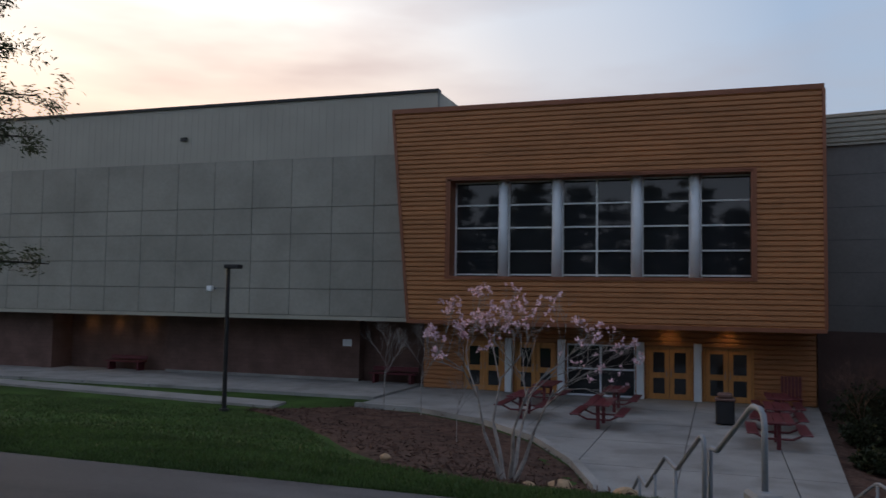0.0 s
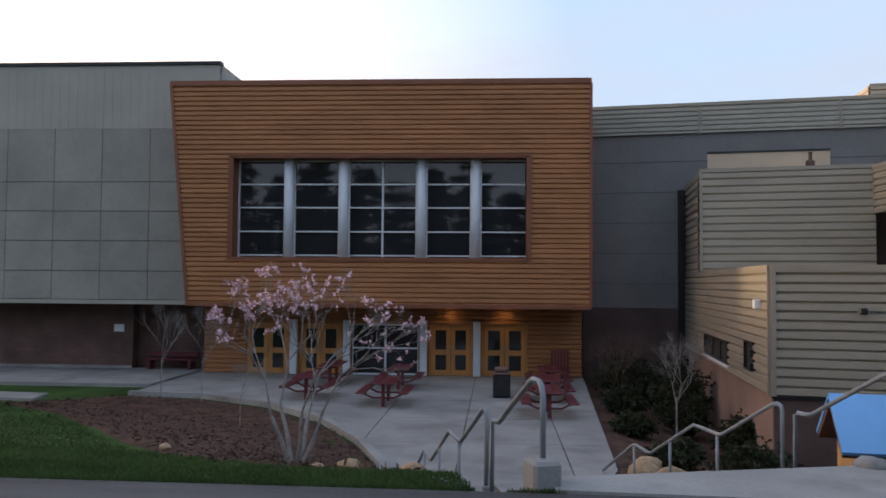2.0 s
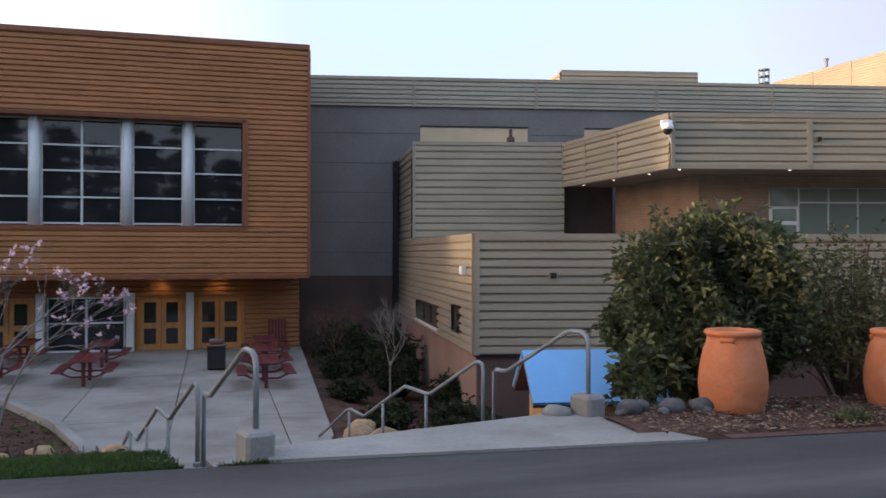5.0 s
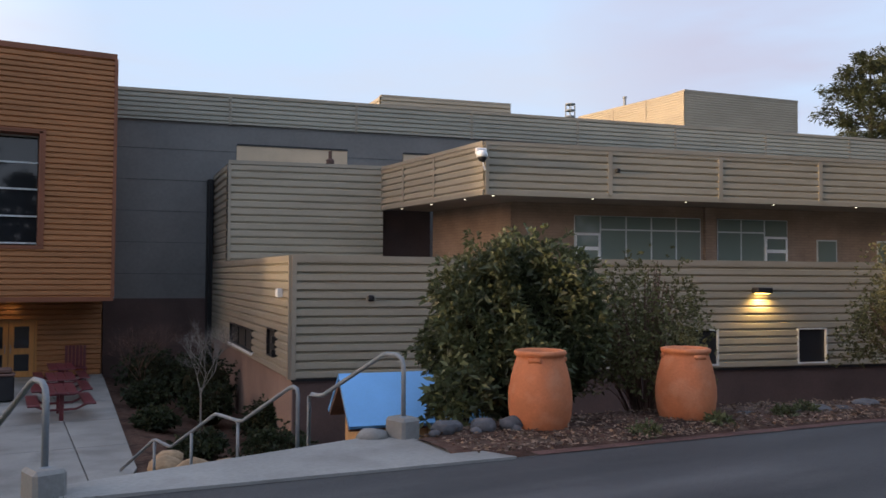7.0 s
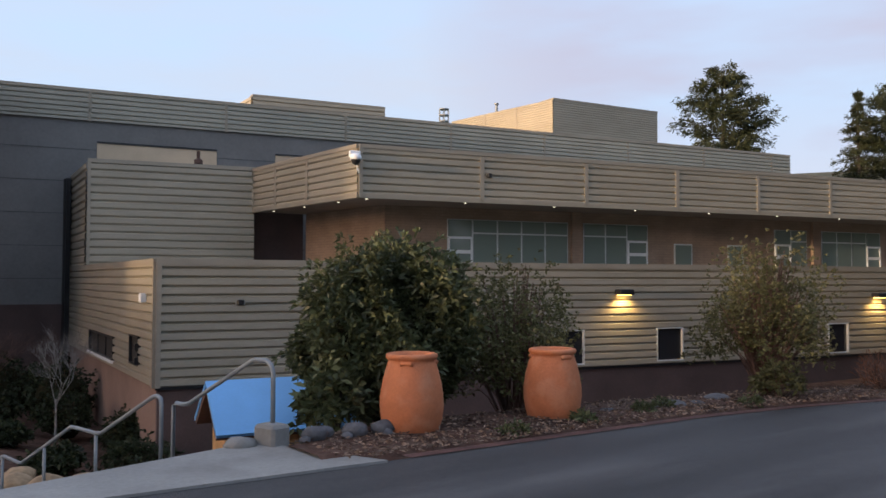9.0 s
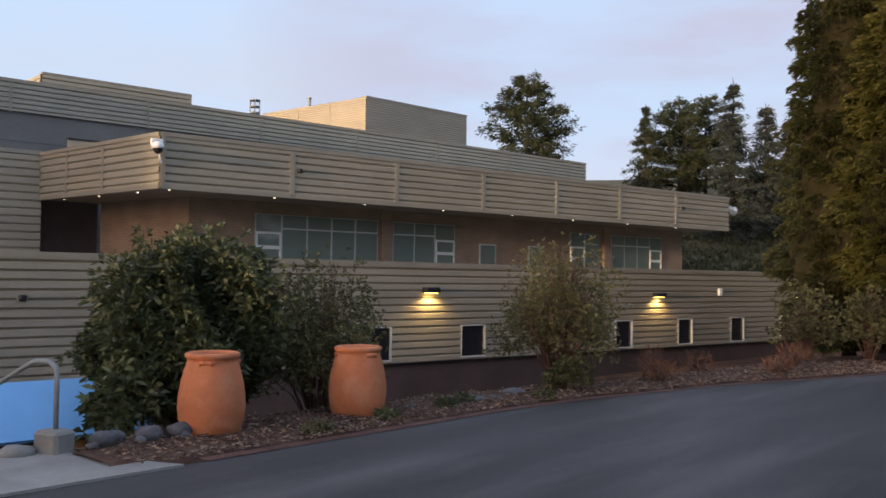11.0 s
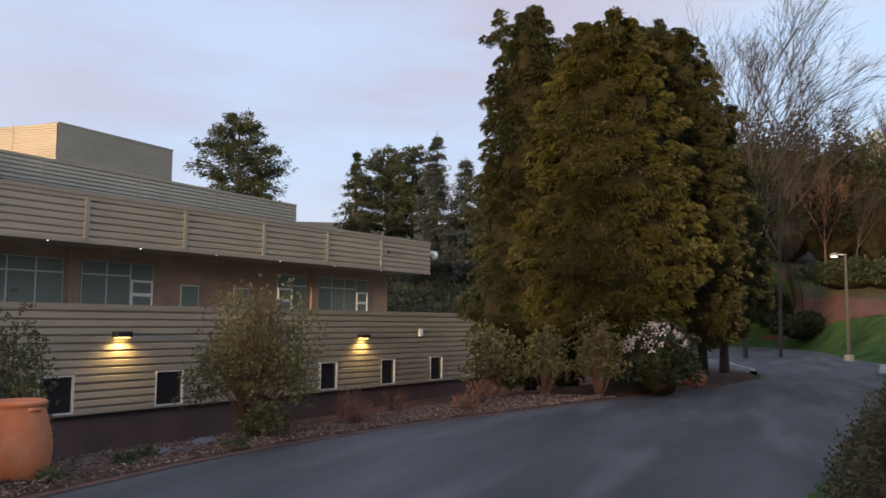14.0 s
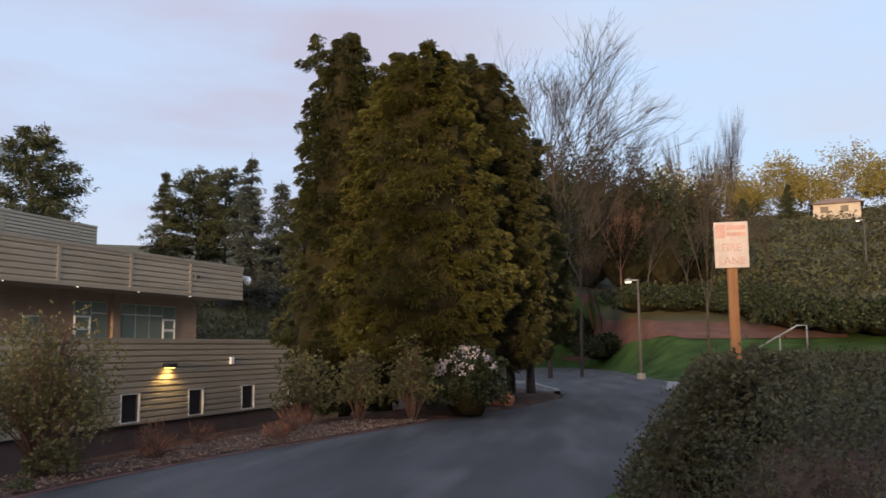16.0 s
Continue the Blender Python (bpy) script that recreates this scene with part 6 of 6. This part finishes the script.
# scrub over the far hillside
n = 1500
ha, hr = np.radians(rng.uniform(96, 116, n)), rng.uniform(72, 125, n)
hx, hy = hr * np.sin(ha), hr * np.cos(ha)
c = np.stack([hx, hy, [height(x, y) for x, y in zip(hx, hy)]], 1)
c = np.repeat(c, 22, 0) + np.abs(rng.normal(size=(n * 22, 3))) * np.array([0, 0, 0.5]) + rng.normal(size=(n * 22, 3)) * np.array([1.0, 1.0, 0.1])
v, f = leaf_arrays(rng, c, rng.normal(size=c.shape) + np.array([0, 0, 0.5]), 0.42, 0.11, 0.1)
SCRUB = leafy("hillside_scrub", (0.052, 0.055, 0.024), 0.6)
tagged(cloud_part("scrub", v, f, SCRUB), "dull green scrub over the hillside", "scrub", kind="stuff")
n = 1300
ha, hr = np.radians(rng.uniform(58, 78, n)), rng.uniform(47, 76, n)
hx, hy = hr * np.sin(ha), hr * np.cos(ha)
c = np.stack([hx, hy, [height(x, y) + 0.1 for x, y in zip(hx, hy)]], 1)
c = np.repeat(c, 14, 0) + np.abs(rng.normal(size=(n * 14, 3))) * np.array([0, 0, 0.2]) + rng.normal(size=(n * 14, 3)) * np.array([0.5, 0.5, 0.05])
v, f = leaf_arrays(rng, c, rng.normal(size=c.shape) * 0.6 + np.array([0, 0, 0.8]), 0.4, 0.06, 0.1)
tagged(cloud_part("rough_grass", v, f, SCRUB), "rough olive grass on the slope behind the wing", "grass", kind="stuff")

# grass blades along the lawn's near edge
n = 42000
gxs = -9.5 + 9.9 * rng.uniform(0, 1, n)
gys = np.array([lerp_list(NORTH_EDGE, x) for x in gxs]) + 0.02 + rng.uniform(0, 1, n) ** 1.8 * (1.0 + 0.28 * np.clip(-gxs, 0, 9))
c = np.stack([gxs, gys, np.array([height(x, y) for x, y in zip(gxs, gys)]) - 0.03], 1)
v, f = leaf_arrays(rng, c, rng.normal(size=c.shape) * 0.45 + np.array([0, 0, 1.0]), rng.uniform(0.035, 0.085, n), 0.005, 0.1)
tagged(cloud_part("grass", v, f, GRASS_BLADE), "uncut green grass along the road edge", "grass", kind="stuff")

# shorter turf over the rest of the lawn
n = 60000
gxs = -26 + 25 * rng.uniform(0, 1, n) ** 0.8
gys = np.array([lerp_list(NORTH_EDGE, x) for x in gxs]) + 0.4 + rng.uniform(0, 1, n) ** 1.3 * 14.5
bed_w = np.array([lerp_list([(y, x) for x, y in BED_IN[::-1]], y) for y in gys])
ok = gxs < bed_w - 0.1
gxs, gys = gxs[ok], gys[ok]
c = np.stack([gxs, gys, np.array([height(x, y) for x, y in zip(gxs, gys)]) - 0.03], 1)
v, f = leaf_arrays(rng, c, rng.normal(size=c.shape) * 0.6 + np.array([0, 0, 1.0]), rng.uniform(0.045, 0.085, len(c)), 0.010, 0.1)
tagged(cloud_part("turf", v, f, GRASS_BLADE), "short green turf on the lawn", "grass", kind="stuff")

# chips and fallen leaves on the bed
n = 9500
cxs = 3.7 + 15.6 * rng.uniform(0, 1, n)
cys = np.array([lerp_list(NORTH_EDGE, x) for x in cxs]) + 0.02 + 1.7 * rng.uniform(0, 1, n) ** 1.3
c = np.stack([cxs, cys, np.array([height(x, y) for x, y in zip(cxs, cys)]) + 0.065], 1)
v, f = leaf_arrays(rng, c, rng.normal(size=c.shape) * np.array([1, 1, 0.25]), rng.uniform(0.02, 0.08, n), rng.uniform(0.006, 0.016, n), 0)
tagged(cloud_part("bark_chips", v, f, surface("wood_chips", (0.19, 0.13, 0.095), 0.9, island=0.6)), "loose bark chips and leaf litter", "mulch", kind="stuff")

for i in range(5):
    x = 5.8 + 0.9 * i + 0.2 * (i * 7 % 3)
    y = lerp_list(NORTH_EDGE, x) + 0.3 + 0.12 * (i * 5 % 4)
    bush("weed_tuft", x, y, height(x, y), 0.14, 0.12, 0.12, RHODO_LEAF, 300 + i, "small green weed tuft in the mulch", 60, (0.09, 0.012), 4, False, 6, group="weed tufts in the bed")

# twigs and bark over the bed by the plaza
n = 6000
f1, f2 = rng.uniform(0, 1, n), rng.uniform(0.03, 0.97, n)
ia, ib = np.array(dense(BED_IN)), np.array(dense(BED))
k = (f1 * (len(ia) - 1)).astype(int)
w = ia[k] + (ib[k] - ia[k]) * f2[:, None] + rng.normal(size=(n, 2)) * 0.1
c = np.stack([w[:, 0], w[:, 1], [height(x, y) + 0.02 for x, y in w]], 1)
v, f = leaf_arrays(rng, c, rng.normal(size=c.shape) * np.array([1, 1, 0.5]), rng.uniform(0.05, 0.14, n), rng.uniform(0.006, 0.02, n), 0)
tagged(cloud_part("bark_litter", v, f, surface("dark_bark_litter", (0.075, 0.041, 0.03), 0.95, island=0.4)), "loose dark bark over the bed", "mulch", kind="stuff")


# ---- stones, far lamps and hill details ----
def stone(x, y, r, material, seed, label, group, squash=0.65, z=None):
    bm = lump(bmesh.new(), 0, 0, r * squash * 0.6, r, seed, squash, 2)
    o = part("boulder", bm, material, None, smooth=True)
    o.location = Vector((x, y, height(x, y) if z is None else z)) * K
    tagged(o, label, "stone", group)


for i, (x, y, r) in enumerate(((-1.75, 8.95, 0.15), (-1.1, 9.2, 0.14), (-1.02, 8.6, 0.12), (-2.0, 8.5, 0.07), (-3.9, 9.2, 0.07))):
    stone(x, y, r, SAND_ROCK, i, "rounded tan sandstone boulder in the bed", "sandstone boulders")
for i, (x, y, r) in enumerate(((2.35, 14.4, 0.3), (2.7, 13.8, 0.34), (3.2, 13.5, 0.36), (3.6, 13.1, 0.3), (2.55, 15.1, 0.26), (3.9, 13.9, 0.28), (4.3, 13.0, 0.25))):
    stone(x, y, r, SAND_ROCK, 20 + i, "rounded tan sandstone boulder beside the stairs", "sandstone boulders", z=-1.68)
for i in range(15):
    x = 3.75 + 0.1 * i + 0.05 * (i * 7 % 3)
    y = 7.42 + 0.10 * (i * 5 % 4) - 0.012 * i
    stone(x, y, 0.065 + 0.025 * (i * 3 % 4), GREY_ROCK, 40 + i, "dark grey edging stone round the bed", "grey edging stones", z=0.04)
for i, (x, y, r) in enumerate(((8.3, 6.9, 0.16), (8.7, 6.85, 0.2), (9.1, 6.8, 0.14), (9.7, 6.9, 0.2), (7.7, 7.05, 0.13))):
    stone(x, y, r, GREY_ROCK, 60 + i, "flat grey stone at the bed's edge", "grey edging stones", 0.35)
stone(3.22, 7.75, 0.17, CONCRETE, 75, "rough pale boulder beside the stair plinth", "", 0.5, z=-0.02)
stone(24.2, 1.55, 0.5, RED_ROCK, 71, "reddish boulder at the road bend", "")

LAMP_POLE = surface("dull_grey_pole", (0.055, 0.055, 0.055), 0.7, 0.1, 0.1, 2, 0.05)
for name, head, dist, top_el, arm, lab in (("street_lamp", 95.5, 45, 4.5, -1, "park lamp with a lit white head"), ("street_lamp", 91.9, 88, 8.3, 0.3, "distant park lamp, lit"), ("street_lamp", 109.3, 85, 7.7, -1, "hillside lamp with a lit head")):
    x, y = at_head(head, dist)
    z = height(x, y)
    h = 1.65 + dist * math.tan(radians(top_el)) - z
    l = thing(name, x, y, z, lab, "street lamp", "park lamps", turn=-head)
    part("pole", lathe(bmesh.new(), [(0.09, -0.2), (0.06, h)], 8), LAMP_POLE, l)
    part("arm", one_box(min(0, arm * 0.5), max(0, arm * 0.5) + 0.05, -0.04, 0.04, h - 0.06, h), STEEL, l)
    part("head", lathe(bmesh.new(), [(0.17, h - 0.1), (0.2, h - 0.02), (0.08, h + 0.06)], 10, arm * 0.5, 0), STEEL, l)
    part("lens", lathe(bmesh.new(), [(0.14, h - 0.16), (0.17, h - 0.1)], 10, arm * 0.5, 0), LAMP_WHITE, l, "lit white lens")
    if dist < 80:
        part("footing", lathe(bmesh.new(), [(0.22, -0.2), (0.22, 0.3)], 12), CONCRETE, l)

# mulch bank and hillside sheets


def arc(h0, h1, dist, n):
    return [at_head(h0 + (h1 - h0) * k / n, dist) for k in range(n + 1)]


BANK = [(90.0, 74), (90.9, 73.6), (91.7, 73.0), (92.6, 70.5), (94.1, 65.5), (96.0, 60.8), (98.5, 56.9), (108, 56.7)]
BANK_TOP = [(90.0, 77), (92.3, 76), (94.2, 69.3), (96.4, 64), (102, 63), (108, 63)]
heads = [90.2 + 17.8 * k / 40 for k in range(41)]
strip("ground_4", [at_head(a, lerp_list(BANK, a)) for a in heads], [at_head(a, lerp_list(BANK_TOP, a)) for a in heads], 0.12, RED_MULCH, "red-brown bark bank above the lawn", "planting bed", 12)
strip("ground_5", arc(52, 76, 47, 24), arc(52, 76, 170, 24), 0.15, HILL_GRASS, "rough brown-green hillside behind the wing", "hillside", 30)
strip("ground_6", [at_head(85 + 40 * k / 40, lerp_list(BANK_TOP, 85 + 40 * k / 40) - 0.8) for k in range(41)], arc(85, 125, 200, 40), 0.16, HILL_GRASS, "rough scrubby hillside", "hillside", 60)
house = thing("bungalow", *at_head(107.8, 116), height(*at_head(107.8, 116)), "low pale bungalow on the hilltop", "house", turn=-108)
part("wall", one_box(-2.7, 2.7, -2, 2, -0.3, 1.7), HOUSE_WALL, house)
roof = bmesh.new()
prism(roof, [(-3.1, -2.5), (3.1, -2.5), (3.1, 2.5), (-3.1, 2.5)], 1.7, 1.75)
for v in [bmesh.ops.create_cone(roof, cap_ends=True, segments=4, radius1=5.4, radius2=2.2, depth=1.0)["verts"]]:
    bmesh.ops.transform(roof, matrix=Matrix.Translation((0, 0, 2.15)) @ Matrix.Diagonal((0.8, 0.62, 0.8, 1)) @ Matrix.Rotation(radians(45), 4, "Z"), verts=v)
part("roof", roof, HOUSE_ROOF, house)
for x in (-1.4, 0.9):
    part("window", one_box(x - 0.45, x + 0.45, -2.03, -1.99, 0.6, 1.4), GLASS, house)

# steps with a rail on the bank
sx, sy = at_head(101.8, 27)
st_ = thing("garden_steps", sx, sy, height(sx, sy) - 0.38, "concrete garden steps with a steel rail", "steps", turn=-100)
for k in range(6):
    part("step", one_box(0.3 * k, 0.3 * k + 0.34, 0, 1.0, -0.4, 0.2 + 0.16 * k), CONCRETE, st_)
part("rail", tube(bmesh.new(), [(-0.1, 0, 0.7), (1.7, 0, 1.75), (1.95, 0, 1.75), (1.95, 0, 1.0)], 0.03, 8), STEEL, st_, smooth=True)
for k in (0.3, 1.2):
    part("post", tube(bmesh.new(), [(k, 0, 0), (k, 0, 0.93 + 0.58 * k - 0.17)], 0.025, 6), STEEL, st_)
wx, wy_ = at_head(109.5, 40)
bar = thing("parking_barrier", wx, wy_, height(wx, wy_), "low white barrier by the car park", "barrier", turn=-109)
part("board", one_box(-1.2, 1.2, -0.06, 0.06, 0.35, 0.65, bevel=0.02), PLASTIC_WHITE, bar)
for x in (-1.1, 1.1):
    part("post", one_box(x - 0.06, x + 0.06, -0.05, 0.05, -0.2, 1.0), PLASTIC_WHITE, bar)
gl = thing("wall_floodlight", -19.05, 28.2, 1.95, "white floodlight on the gym wall", "floodlight")
part("arm", one_box(-0.03, 0.03, -0.35, 0, -0.03, 0.03), STEEL, gl)
part("head", one_box(-0.12, 0.12, -0.5, -0.3, -0.12, 0.1, bevel=0.03), PLASTIC_WHITE, gl)
kerb_line = bmesh.new()
bend = dense([(30.5, -0.15), (32.2, -0.1), (33.4, 0.2), (35.6, 0.6), (38.2, 1.0), (40.2, 2.0)])
rows = [[kerb_line.verts.new((x, y + dy, z)) for dy, z in ((0, -0.05), (0, 0.1), (0.03, 0.13), (0.22, 0.13), (0.25, -0.05))] for x, y in bend]
for p, q in zip(rows, rows[1:]):
    for k in range(4):
        kerb_line.faces.new((p[k], q[k], q[k + 1], p[k + 1]))
tagged(part("kerb_2", kerb_line, CONCRETE, None), "concrete kerb round the bed at the bend", "kerb", kind="structure")
ramp_line = strip("trim_2", [(33 + k, lerp_list(SOUTH_EDGE, 33 + k) + 0.45) for k in range(9)], [(33 + k, lerp_list(SOUTH_EDGE, 33 + k) - 0.1) for k in range(9)], 0.03, CONCRETE, "pale concrete gutter along the road", "gutter", 1, flat=0.0)
